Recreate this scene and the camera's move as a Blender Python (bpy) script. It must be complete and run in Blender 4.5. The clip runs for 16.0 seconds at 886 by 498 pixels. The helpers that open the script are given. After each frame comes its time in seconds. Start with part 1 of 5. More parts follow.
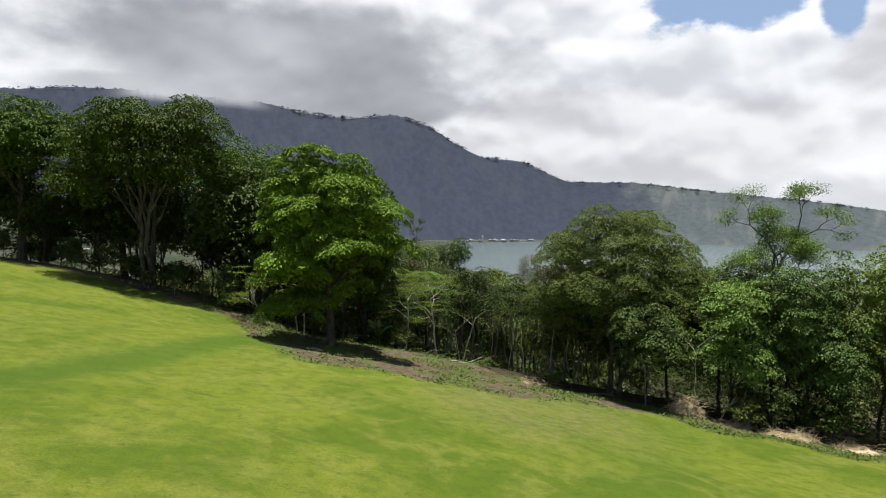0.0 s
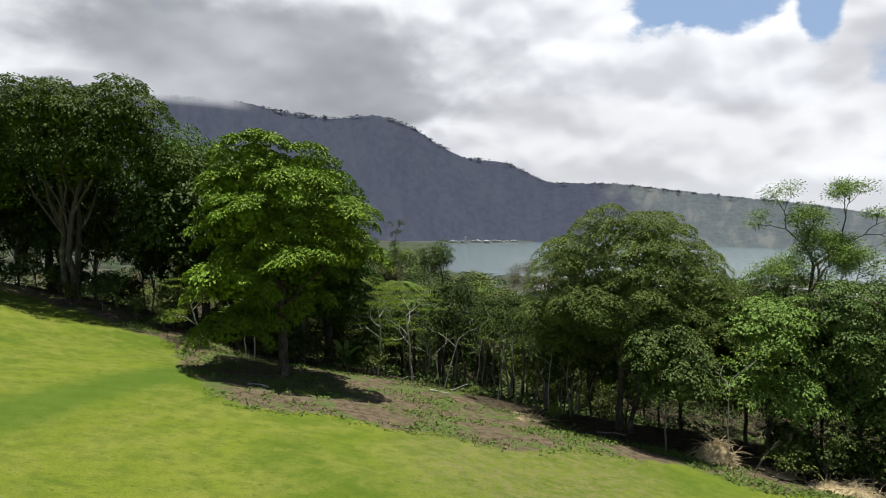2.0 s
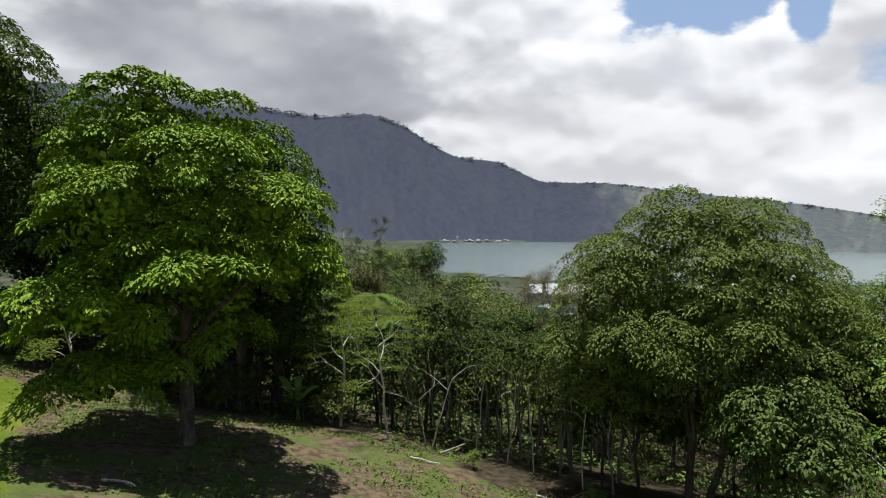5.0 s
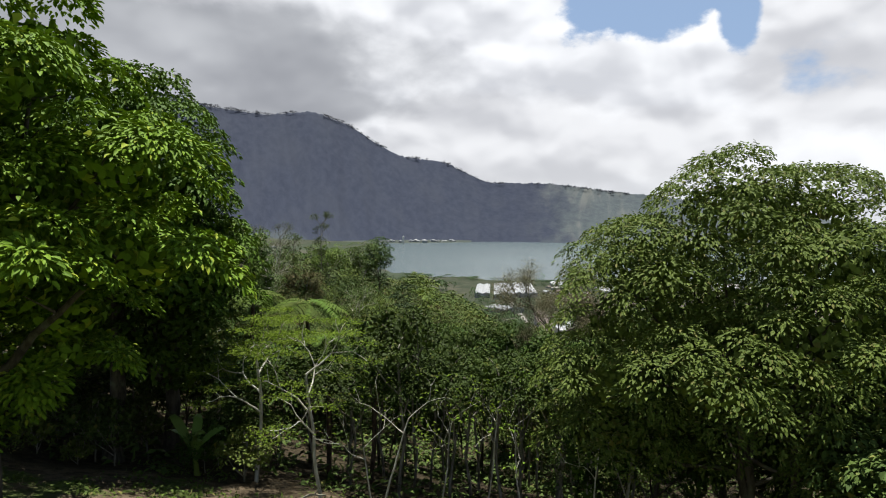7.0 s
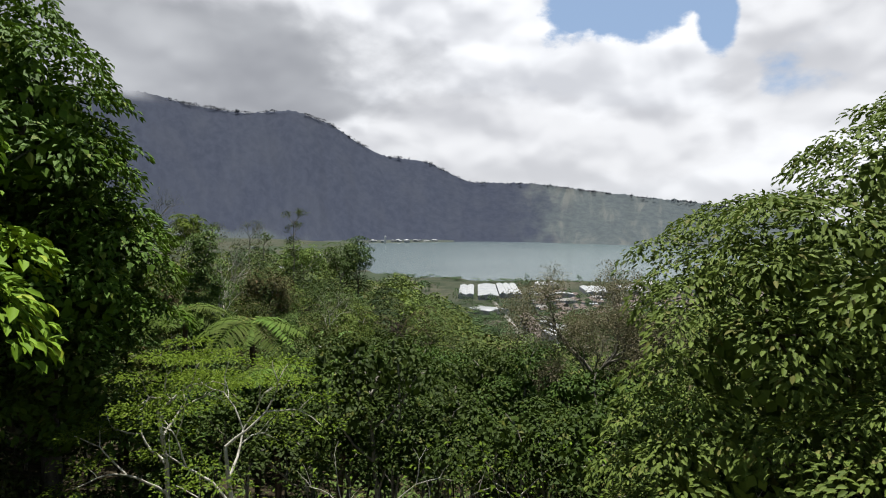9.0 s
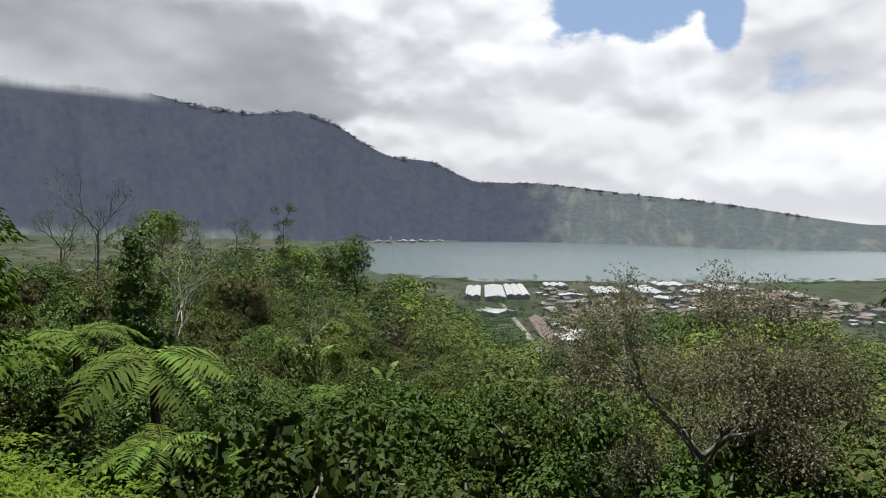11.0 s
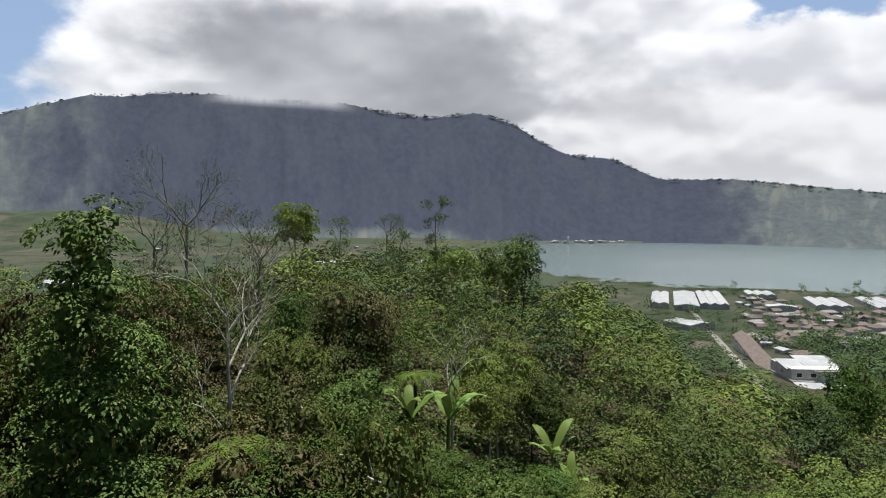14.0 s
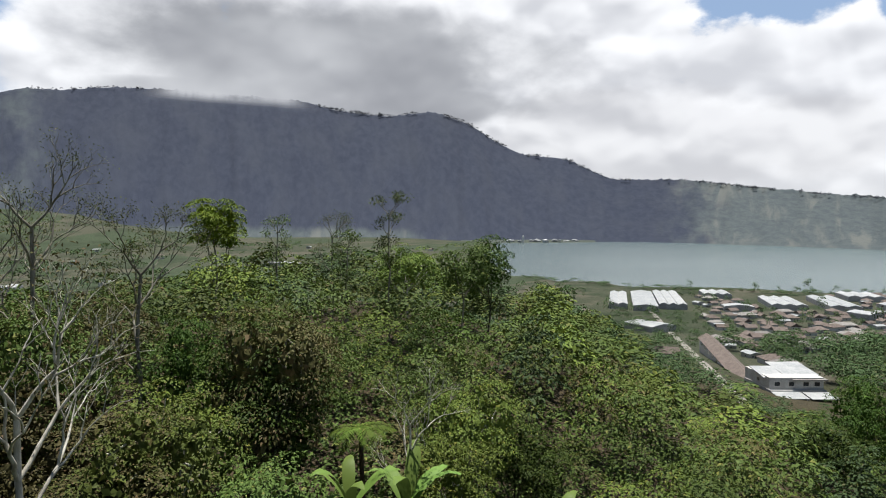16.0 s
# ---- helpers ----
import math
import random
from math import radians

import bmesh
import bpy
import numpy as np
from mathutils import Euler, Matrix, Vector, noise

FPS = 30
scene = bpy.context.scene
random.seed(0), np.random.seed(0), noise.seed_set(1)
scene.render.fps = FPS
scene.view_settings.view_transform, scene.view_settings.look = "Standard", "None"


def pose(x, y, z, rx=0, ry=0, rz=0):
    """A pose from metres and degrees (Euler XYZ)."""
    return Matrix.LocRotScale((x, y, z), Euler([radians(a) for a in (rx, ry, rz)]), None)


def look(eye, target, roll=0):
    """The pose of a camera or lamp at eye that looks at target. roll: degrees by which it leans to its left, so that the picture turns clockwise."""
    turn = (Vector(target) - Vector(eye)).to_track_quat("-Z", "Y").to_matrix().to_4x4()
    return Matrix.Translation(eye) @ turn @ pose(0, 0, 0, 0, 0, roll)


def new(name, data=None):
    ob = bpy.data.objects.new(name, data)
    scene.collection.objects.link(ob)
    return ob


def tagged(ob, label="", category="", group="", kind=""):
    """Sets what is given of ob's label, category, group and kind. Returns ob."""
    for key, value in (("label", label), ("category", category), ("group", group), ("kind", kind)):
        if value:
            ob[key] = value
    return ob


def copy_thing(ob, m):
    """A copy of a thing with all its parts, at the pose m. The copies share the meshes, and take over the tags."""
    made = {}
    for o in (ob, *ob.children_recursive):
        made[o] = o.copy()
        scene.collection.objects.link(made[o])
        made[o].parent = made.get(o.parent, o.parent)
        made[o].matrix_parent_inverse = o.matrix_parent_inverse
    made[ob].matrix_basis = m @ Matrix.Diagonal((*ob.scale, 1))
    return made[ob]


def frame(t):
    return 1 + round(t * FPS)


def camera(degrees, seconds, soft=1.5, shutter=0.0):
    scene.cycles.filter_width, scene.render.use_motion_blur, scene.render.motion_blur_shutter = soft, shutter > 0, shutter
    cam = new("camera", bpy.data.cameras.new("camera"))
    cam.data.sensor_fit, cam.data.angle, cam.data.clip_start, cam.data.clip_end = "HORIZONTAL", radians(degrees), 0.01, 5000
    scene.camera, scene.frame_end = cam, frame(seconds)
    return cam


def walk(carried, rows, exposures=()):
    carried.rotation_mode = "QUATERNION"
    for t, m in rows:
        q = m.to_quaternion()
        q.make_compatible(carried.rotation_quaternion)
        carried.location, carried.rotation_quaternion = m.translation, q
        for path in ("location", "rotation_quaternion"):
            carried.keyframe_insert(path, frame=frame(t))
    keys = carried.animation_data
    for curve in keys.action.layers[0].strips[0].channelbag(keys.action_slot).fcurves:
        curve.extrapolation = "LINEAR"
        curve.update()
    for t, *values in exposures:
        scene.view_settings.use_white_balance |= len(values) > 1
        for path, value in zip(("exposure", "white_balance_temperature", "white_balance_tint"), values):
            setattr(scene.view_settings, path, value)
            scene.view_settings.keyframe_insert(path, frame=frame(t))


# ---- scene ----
cam = camera(70.7, 16.0, soft=1.1)
METRES, EYE, TILT, LEAN, TURN = 70.0, 10.0, -2.0, 0.0, 0.0
ROWS = [
    (0.0, 0.0, 0.0, 0.0, 0.0, -0.0, 0.0),
    (0.5, 0.0019, 0.0256, 0.0017, 0.07, 0.03, -0.01),
    (1.0, 0.0036, 0.0532, 0.0038, -0.53, 0.05, 0.03),
    (1.5, 0.0044, 0.0819, 0.0055, -1.32, 0.06, 0.06),
    (2.0, 0.0052, 0.1086, 0.0069, -1.57, 0.07, 0.09),
    (2.5, 0.0073, 0.1372, 0.0085, -1.67, 0.08, 0.08),
    (3.0, 0.0091, 0.1661, 0.0104, -1.79, 0.08, 0.06),
    (5.5, 0.0135, 0.316, 0.0089, -2.8, 0.01, 0.0),
    (6.0, 0.0135, 0.346, 0.0074, -4.31, 0.02, 0.06),
    (6.5, 0.014, 0.3751, 0.0058, -6.01, 0.02, 0.12),
    (7.0, 0.0144, 0.4037, 0.0051, -7.29, 0.03, 0.18),
    (7.5, 0.0154, 0.4318, 0.0054, -7.99, 0.02, 0.2),
    (8.0, 0.0172, 0.4595, 0.0055, -8.43, 0.03, 0.18),
    (8.5, 0.0204, 0.4866, 0.0057, -8.72, 0.02, 0.21),
    (9.0, 0.0243, 0.5132, 0.006, -8.92, 0.01, 0.27),
    (11.5, 0.0503, 0.6627, 0.0035, -7.86, 0.08, 0.54),
    (12.0, 0.0571, 0.6991, 0.0033, -3.23, 0.14, 0.3),
    (12.5, 0.0625, 0.7369, 0.0037, 2.5, 0.13, -0.02),
    (13.0, 0.0648, 0.7755, 0.0046, 6.26, 0.11, -0.25),
    (13.5, 0.0643, 0.8145, 0.0065, 7.44, 0.07, -0.34),
    (14.0, 0.0614, 0.8537, 0.0079, 7.73, 0.06, -0.31),
    (14.5, 0.0572, 0.8913, 0.0095, 7.92, 0.06, -0.28),
    (15.0, 0.0522, 0.927, 0.0114, 8.04, 0.03, -0.33),
    (15.5, 0.0474, 0.961, 0.0133, 6.8, 0.01, -0.27),
    (16.0, 0.0428, 0.9937, 0.015, 3.63, 0.0, -0.13),
]
walk(cam, [(t, pose(0, 0, EYE, TILT, LEAN, TURN) @ pose(METRES * x, METRES * y, METRES * z, 90 + pitch, roll, yaw)) for t, x, y, z, yaw, pitch, roll in ROWS], exposures=[(0.0, 0.85), (16.0, 0.85)])

# ---- world and sun ----
SUN_EL, SUN_AZ = 82.0, 0.0          # azimuth: degrees right of straight ahead (+y)


class Tree:
    """Small helper round a node tree."""

    def __init__(self, tree):
        self.t = tree
        self.t.nodes.clear()

    def n(self, kind, **kw):
        nd = self.t.nodes.new(kind)
        for k, v in kw.items():
            nd.inputs[k.replace("_", " ")].default_value = v
        return nd

    def link(self, a, b):
        self.t.links.new(a, b)

    def put(self, socket, v):
        if isinstance(v, bpy.types.NodeSocket):
            self.link(v, socket)
        else:
            socket.default_value = v

    def math(self, op, a, b=0.0, clamp=False):
        nd = self.t.nodes.new("ShaderNodeMath")
        nd.operation, nd.use_clamp = op, clamp
        self.put(nd.inputs[0], a)
        self.put(nd.inputs[1], b)
        return nd.outputs[0]

    def vmath(self, op, a, b=(0, 0, 0)):
        nd = self.t.nodes.new("ShaderNodeVectorMath")
        nd.operation = op
        self.put(nd.inputs[0], a)
        self.put(nd.inputs[1], b)
        return nd.outputs["Value"] if op in ("LENGTH", "DOT_PRODUCT") else nd.outputs["Vector"]

    def ramp(self, v, a, b, lo=0.0, hi=1.0):
        nd = self.t.nodes.new("ShaderNodeMapRange")
        nd.interpolation_type = "SMOOTHSTEP"
        self.put(nd.inputs["Value"], v)
        for k, x in (("From Min", a), ("From Max", b), ("To Min", lo), ("To Max", hi)):
            self.put(nd.inputs[k], x)
        return nd.outputs["Result"]

    def mix(self, f, a, b, blend="MIX"):
        nd = self.t.nodes.new("ShaderNodeMix")
        nd.data_type, nd.blend_type = "RGBA", blend
        self.put(nd.inputs["Factor"], f)
        for s, v in ((nd.inputs[6], a), (nd.inputs[7], b)):
            self.put(s, (*v, 1.0) if isinstance(v, tuple) and len(v) == 3 else v)
        return nd.outputs[2]

    def noise(self, vec, scale, detail=4.0, rough=0.55, distort=0.0):
        nd = self.n("ShaderNodeTexNoise", Scale=scale, Detail=detail, Roughness=rough, Distortion=distort)
        if vec is not None:
            self.link(vec, nd.inputs["Vector"])
        return nd.outputs["Fac"]


world = bpy.data.worlds.new("sky")
scene.world = world
world.use_nodes = True
W = Tree(world.node_tree)
sky = W.t.nodes.new("ShaderNodeTexSky")
sky.sky_type, sky.sun_disc = "NISHITA", False
sky.sun_elevation, sky.sun_rotation = radians(SUN_EL), radians(SUN_AZ)
sky.altitude, sky.dust_density, sky.air_density = 1200, 0.6, 1.0
d = W.n("ShaderNodeTexCoord").outputs["Generated"]
sep = W.n("ShaderNodeSeparateXYZ")
W.link(d, sep.inputs[0])
dx, dy, dz = sep.outputs
az = W.math("MULTIPLY", W.math("ARCTAN2", dx, dy), 57.2958)
el = W.math("MULTIPLY", W.math("ARCSINE", dz), 57.2958)
ang = W.n("ShaderNodeCombineXYZ")
W.link(az, ang.inputs[0])
W.link(el, ang.inputs[1])
ang = ang.outputs[0]
flat = W.vmath("MULTIPLY", ang, (0.040, 0.075, 1.0))
n_big = W.noise(flat, 1.0, 4.0, 0.42, 0.1)
puff_at = W.vmath("MULTIPLY", ang, (0.075, 0.125, 1.0))
n_puff = W.noise(puff_at, 1.0, 6.0, 0.50, 0.0)


def billow(at):
    v = W.n("ShaderNodeTexVoronoi")
    v.feature = "SMOOTH_F1"
    for key, val in (("Scale", 1.0), ("Detail", 2.6), ("Roughness", 0.45), ("Lacunarity", 2.1), ("Smoothness", 0.7), ("Randomness", 1.0)):
        v.inputs[key].default_value = val
    W.link(at, v.inputs["Vector"])
    return W.math("SUBTRACT", 1.0, v.outputs["Distance"])


soft_at = W.vmath("ADD", W.vmath("MULTIPLY", ang, (0.085, 0.14, 1.0)), W.vmath("MULTIPLY", W.n("ShaderNodeTexNoise", Scale=9.0).outputs["Color"], (0.35, 0.35, 0.0)))
n_low = billow(soft_at)
n_top = billow(W.vmath("ADD", soft_at, (0.04, 0.16, 0.0)))
relief = W.math("SUBTRACT", n_low, n_top)          # lit upper rims against shaded undersides
n_edge = W.noise(puff_at, 1.0, 8.0, 0.60, 0.0)
warp = W.math("ADD", W.math("MULTIPLY", W.math("SUBTRACT", n_edge, 0.5), 2.2), W.math("MULTIPLY", W.math("SUBTRACT", n_low, 0.55), 0.9))


def bank(a, e, wa, we, rough=1.0, hard=1.25):
    """A soft-edged bank of sky round one azimuth and elevation, its edge broken by the cloud noise."""
    v = W.vmath("MULTIPLY", W.vmath("SUBTRACT", ang, (a, e, 0)), (1 / wa, 1 / we, 0))
    r = W.math("ADD", W.vmath("LENGTH", v), W.math("MULTIPLY", warp, rough))
    return W.ramp(r, hard, 2.0 - hard - 0.2)


def either(*v):
    out = v[0]
    for o in v[1:]:
        out = W.math("MAXIMUM", out, o)
    return out


blue = either(bank(24.8, 18.4, 4.2, 2.9, 1.5, 1.08), bank(32.2, 16.6, 1.3, 2.0, 1.4, 1.10), bank(-44.5, 14.5, 5.0, 5.0, 1.5), bank(62, 40, 30, 14, 1.5),
              bank(-80, 45, 40, 16, 1.5), bank(150, 40, 50, 18, 1.5))
dark = either(bank(-15, 14.2, 19, 4.4, 0.55), bank(-24, 11.2, 9, 1.8, 0.5), bank(-6, 11.0, 9, 1.8, 0.6))
grey = either(bank(17, 7.0, 17, 2.8, 1.0), bank(41, 13.0, 7, 5.0, 1.0), bank(8, 9.5, 6, 2.0, 0.9))
white = W.ramp(W.math("ADD", W.math("MULTIPLY", relief, 1.35), W.math("ADD", W.math("MULTIPLY", n_puff, 0.55), 0.33)), 0.28, 0.86)
cloud = W.mix(white, (0.66, 0.68, 0.73), (1.03, 1.05, 1.09))
cloud = W.mix(W.math("MULTIPLY", grey, 0.7), cloud, W.mix(white, (0.58, 0.59, 0.63), (0.84, 0.85, 0.88)))
shade = W.mix(W.ramp(W.math("ADD", W.math("MULTIPLY", n_big, 0.7), W.math("MULTIPLY", relief, 0.16)), 0.24, 0.56), (0.315, 0.33, 0.365), (0.73, 0.75, 0.79))
cloud = W.mix(W.math("MULTIPLY", dark, 0.92), cloud, shade)
hazy = W.ramp(el, 9.0, -1.0)
cloud = W.mix(W.math("MULTIPLY", hazy, 0.5), cloud, (0.80, 0.81, 0.83))
side = W.math("MULTIPLY", W.ramp(W.math("ABSOLUTE", az), 52.0, 75.0), W.ramp(el, 3.0, 12.0))
blue = either(blue, W.math("MULTIPLY", side, W.ramp(n_big, 0.60, 0.49)), W.math("MULTIPLY", W.ramp(el, 24.0, 38.0), W.ramp(n_big, 0.76, 0.62)))          # broken cloud overhead, where the sun stands
clear = W.t.nodes.new("ShaderNodeMix")
clear.data_type, clear.blend_type = "RGBA", "MULTIPLY"
clear.inputs["Factor"].default_value = 1.0
W.link(sky.outputs[0], clear.inputs[6])
clear.inputs[7].default_value = (0.092, 0.088, 0.082, 1)
thin = W.mix(W.ramp(el, 32.0, 22.0, 0.04, 0.62), clear.outputs[2], (0.42, 0.59, 0.88))
full = W.mix(blue, cloud, thin)
bg = W.n("ShaderNodeBackground", Strength=0.556)
W.link(full, bg.inputs[0])
W.link(bg.outputs[0], W.n("ShaderNodeOutputWorld").inputs[0])

sun = new("sun", bpy.data.lights.new("sun", "SUN"))
sun.data.energy, sun.data.angle, sun.data.color = 5.0, radians(0.6), (1.0, 0.985, 0.955)
a, e = radians(SUN_AZ), radians(SUN_EL)
sun.matrix_world = look((0, 0, 200), (-200 * math.sin(a) * math.cos(e), -200 * math.cos(a) * math.cos(e), 200 - 200 * math.sin(e)))

# ---- materials ----


def material(name, rough=0.8, spec=0.3):
    m = bpy.data.materials.new(name)
    m.use_nodes = True
    T = Tree(m.node_tree)
    b = T.n("ShaderNodeBsdfPrincipled", Roughness=rough)
    b.inputs["Specular IOR Level"].default_value = spec
    out = T.n("ShaderNodeOutputMaterial")
    T.link(b.outputs[0], out.inputs[0])
    return m, T, b, out


def attr(T, name):
    nd = T.n("ShaderNodeAttribute")
    nd.attribute_name = name
    return nd.outputs["Fac"]


def leaf_material(name, dark_col, light_col, dry_col, dry=0.04, through_col=None, gloss=0.45, trans=0.07):
    m, T, b, out = material(name, gloss + 0.18, 0.10)
    geo = T.n("ShaderNodeNewGeometry")
    info = T.n("ShaderNodeObjectInfo")
    r = geo.outputs["Random Per Island"]
    big = T.noise(geo.outputs["Position"], 0.45, 3.0)
    f = T.math("ADD", T.math("MULTIPLY", r, 0.55), T.math("MULTIPLY", big, 0.5), True)
    col = T.mix(f, dark_col, light_col)
    col = T.mix(T.ramp(r, 1.0 - dry * 1.5, 1.0 - dry), col, dry_col)
    tint = T.n("ShaderNodeHueSaturation")
    T.link(T.math("ADD", 0.482, T.math("MULTIPLY", info.outputs["Random"], 0.03)), tint.inputs["Hue"])
    T.link(T.math("ADD", T.math("ADD", 0.42, T.math("MULTIPLY", info.outputs["Random"], 0.36)), attr(T, "tone")), tint.inputs["Value"])
    T.link(col, tint.inputs["Color"])
    T.link(tint.outputs[0], b.inputs["Base Color"])
    tr = T.n("ShaderNodeBsdfTranslucent")
    T.link(T.mix(0.55, tint.outputs[0], through_col or light_col), tr.inputs["Color"])
    mx = T.n("ShaderNodeMixShader", Fac=trans)
    T.link(b.outputs[0], mx.inputs[1])
    T.link(tr.outputs[0], mx.inputs[2])
    T.link(mx.outputs[0], out.inputs[0])
    return m


def bark_material(name, c1, c2, scale=6.0):
    m, T, b, out = material(name, 0.9, 0.15)
    pos = T.n("ShaderNodeTexCoord").outputs["Object"]
    long = T.vmath("MULTIPLY", pos, (1.0, 1.0, 0.25))
    f = T.noise(long, scale, 6.0, 0.65)
    patch = T.noise(pos, 1.1, 3.0)
    col = T.mix(T.ramp(f, 0.35, 0.65), c1, c2)
    col = T.mix(T.math("MULTIPLY", T.ramp(patch, 0.55, 0.7), 0.5), col, (0.16, 0.19, 0.11))
    T.link(col, b.inputs["Base Color"])
    bump = T.n("ShaderNodeBump", Strength=0.6, Distance=0.03)
    T.link(f, bump.inputs["Height"])
    T.link(bump.outputs[0], b.inputs["Normal"])
    return m


def plain_material(name, c1, c2, scale=1.5, rough=0.7, spec=0.3, metal=0.0, bump=0.0):
    m, T, b, out = material(name, rough, spec)
    pos = T.n("ShaderNodeTexCoord").outputs["Object"]
    f = T.math("MULTIPLY", T.math("ADD", T.noise(pos, scale, 5.0), T.noise(pos, scale * 9, 3.0)), 0.5)
    rnd = T.n("ShaderNodeObjectInfo").outputs["Random"]
    f = T.math("ADD", T.ramp(f, 0.36, 0.64), T.math("MULTIPLY", T.math("SUBTRACT", rnd, 0.5), 0.5), True)
    T.link(T.mix(f, c1, c2), b.inputs["Base Color"])
    b.inputs["Metallic"].default_value = metal
    if bump:
        bp = T.n("ShaderNodeBump", Strength=bump, Distance=0.05)
        T.link(f, bp.inputs["Height"])
        T.link(bp.outputs[0], b.inputs["Normal"])
    return m


LEAF_HERO = leaf_material("leaf_bright", (0.068, 0.138, 0.008), (0.245, 0.370, 0.022), (0.32, 0.38, 0.03), 0.05, (0.24, 0.36, 0.02), trans=0.045)
# dark green, with the shade of the wood's edge put into the colour
LEAF_DARK_SHADE = leaf_material("leaf_deep_shade", (0.024, 0.050, 0.008), (0.080, 0.138, 0.018), (0.14, 0.17, 0.03), 0.03)
LEAF_RAIN = leaf_material("leaf_rainforest", (0.033, 0.076, 0.008), (0.130, 0.235, 0.018), (0.17, 0.22, 0.03), 0.03)
LEAF_MID = leaf_material("leaf_mid", (0.052, 0.088, 0.020), (0.135, 0.195, 0.042), (0.20, 0.21, 0.05), 0.04)
LEAF_OLIVE = leaf_material("leaf_olive", (0.058, 0.084, 0.017), (0.135, 0.170, 0.036), (0.19, 0.16, 0.06), 0.06)
LEAF_RUST = leaf_material("leaf_rust", (0.066, 0.068, 0.022), (0.150, 0.138, 0.048), (0.18, 0.13, 0.06), 0.08)
LEAF_DRY = leaf_material("leaf_dry", (0.10, 0.105, 0.045), (0.21, 0.20, 0.10), (0.34, 0.29, 0.19), 0.2, trans=0.2)
LEAF_LIME = leaf_material("leaf_lime", (0.092, 0.145, 0.024), (0.200, 0.265, 0.050), (0.26, 0.27, 0.05), 0.05)
LEAF_FERN = leaf_material("leaf_fern", (0.062, 0.112, 0.013), (0.135, 0.205, 0.028), (0.19, 0.21, 0.045), 0.05, gloss=0.55)
LEAF_FEATHER = leaf_material("leaf_feather", (0.11, 0.19, 0.020), (0.22, 0.33, 0.032), (0.22, 0.27, 0.05), 0.05, gloss=0.6, trans=0.25)
LEAF_BANANA = leaf_material("leaf_banana", (0.10, 0.19, 0.03), (0.21, 0.31, 0.07), (0.28, 0.28, 0.10), 0.10, gloss=0.35)
LEAF_DOME = leaf_material("leaf_dome", (0.075, 0.138, 0.024), (0.250, 0.365, 0.066), (0.25, 0.27, 0.07), 0.05, trans=0.08)
LEAF_WOODS = leaf_material("leaf_far_woods", (0.04, 0.075, 0.028), (0.085, 0.135, 0.045), (0.13, 0.13, 0.06), 0.05)
# crest trees take the mountain's blue haze into their leaf colour
RIDGE_LEAF_HAZED = leaf_material("leaf_ridge_hazed", (0.075, 0.082, 0.105), (0.105, 0.112, 0.14), (0.11, 0.115, 0.14), 0.05, trans=0.05)
BARK_DARK = bark_material("bark_dark", (0.032, 0.027, 0.020), (0.080, 0.068, 0.050))
BARK_GREY = bark_material("bark_grey", (0.095, 0.085, 0.066), (0.21, 0.195, 0.155))
BARK_PALE = bark_material("bark_pale", (0.25, 0.23, 0.185), (0.43, 0.41, 0.345))
BARK_FERN = bark_material("bark_fern", (0.03, 0.022, 0.015), (0.09, 0.06, 0.04), 12)
STRAW = plain_material("straw", (0.26, 0.20, 0.105), (0.45, 0.37, 0.22), 3.0, 0.9, 0.1)
TWIG = plain_material("twig", (0.20, 0.15, 0.10), (0.42, 0.35, 0.26), 3.0, 0.9, 0.1)
WEED = leaf_material("weed", (0.085, 0.15, 0.025), (0.17, 0.25, 0.045), (0.27, 0.25, 0.08), 0.08)

# ---- mesh helpers ----


def mesh_of(name, V, F, mat, smooth=False):
    """A mesh from an (n, 3) array of points and an (m, k) array of faces."""
    me = bpy.data.meshes.new(name)
    V = np.asarray(V, dtype=np.float32)
    F = np.asarray(F, dtype=np.int32)
    me.vertices.add(len(V))
    me.vertices.foreach_set("co", V.ravel())
    me.loops.add(F.size)
    me.loops.foreach_set("vertex_index", F.ravel())
    me.polygons.add(len(F))
    me.polygons.foreach_set("loop_start", np.arange(0, F.size, F.shape[1], dtype=np.int32))
    if smooth:
        me.polygons.foreach_set("use_smooth", np.ones(len(F), dtype=bool))
    me.update(calc_edges=True)
    me.materials.append(mat)
    return me


def part(name, me, parent, label=""):
    ob = new(name, me)
    ob.parent = parent
    return tagged(ob, label)


def bm_mesh(name, bm, mat):
    me = bpy.data.meshes.new(name)
    bm.normal_update()
    bm.to_mesh(me)
    bm.free()
    me.materials.append(mat)
    return me


def unit(v):
    return v / np.maximum(np.linalg.norm(v, axis=-1, keepdims=True), 1e-9)


def smooth_step(a, b, x):
    t = np.clip((np.asarray(x, dtype=float) - a) / (b - a), 0, 1)
    return t * t * (3 - 2 * t)


def leaves(P, D, N, L, Wd, fold=0.25):
    """Folded leaf blades: from the points P along D, facing N, of length L and width Wd (arrays)."""
    n = len(P)
    S = unit(np.cross(D, N))
    N = unit(np.cross(S, D))
    L = np.broadcast_to(L, (n,))[:, None]
    Wd = np.broadcast_to(Wd, (n,))[:, None]
    mid = P + D * L * 0.45 + N * L * 0.04
    V = np.empty((n, 4, 3))
    V[:, 0] = P
    V[:, 1] = mid + S * Wd * 0.5 + N * Wd * fold
    V[:, 2] = P + D * L - N * L * 0.12
    V[:, 3] = mid - S * Wd * 0.5 + N * Wd * fold
    return V.reshape(-1, 3), np.arange(4 * n).reshape(n, 4)


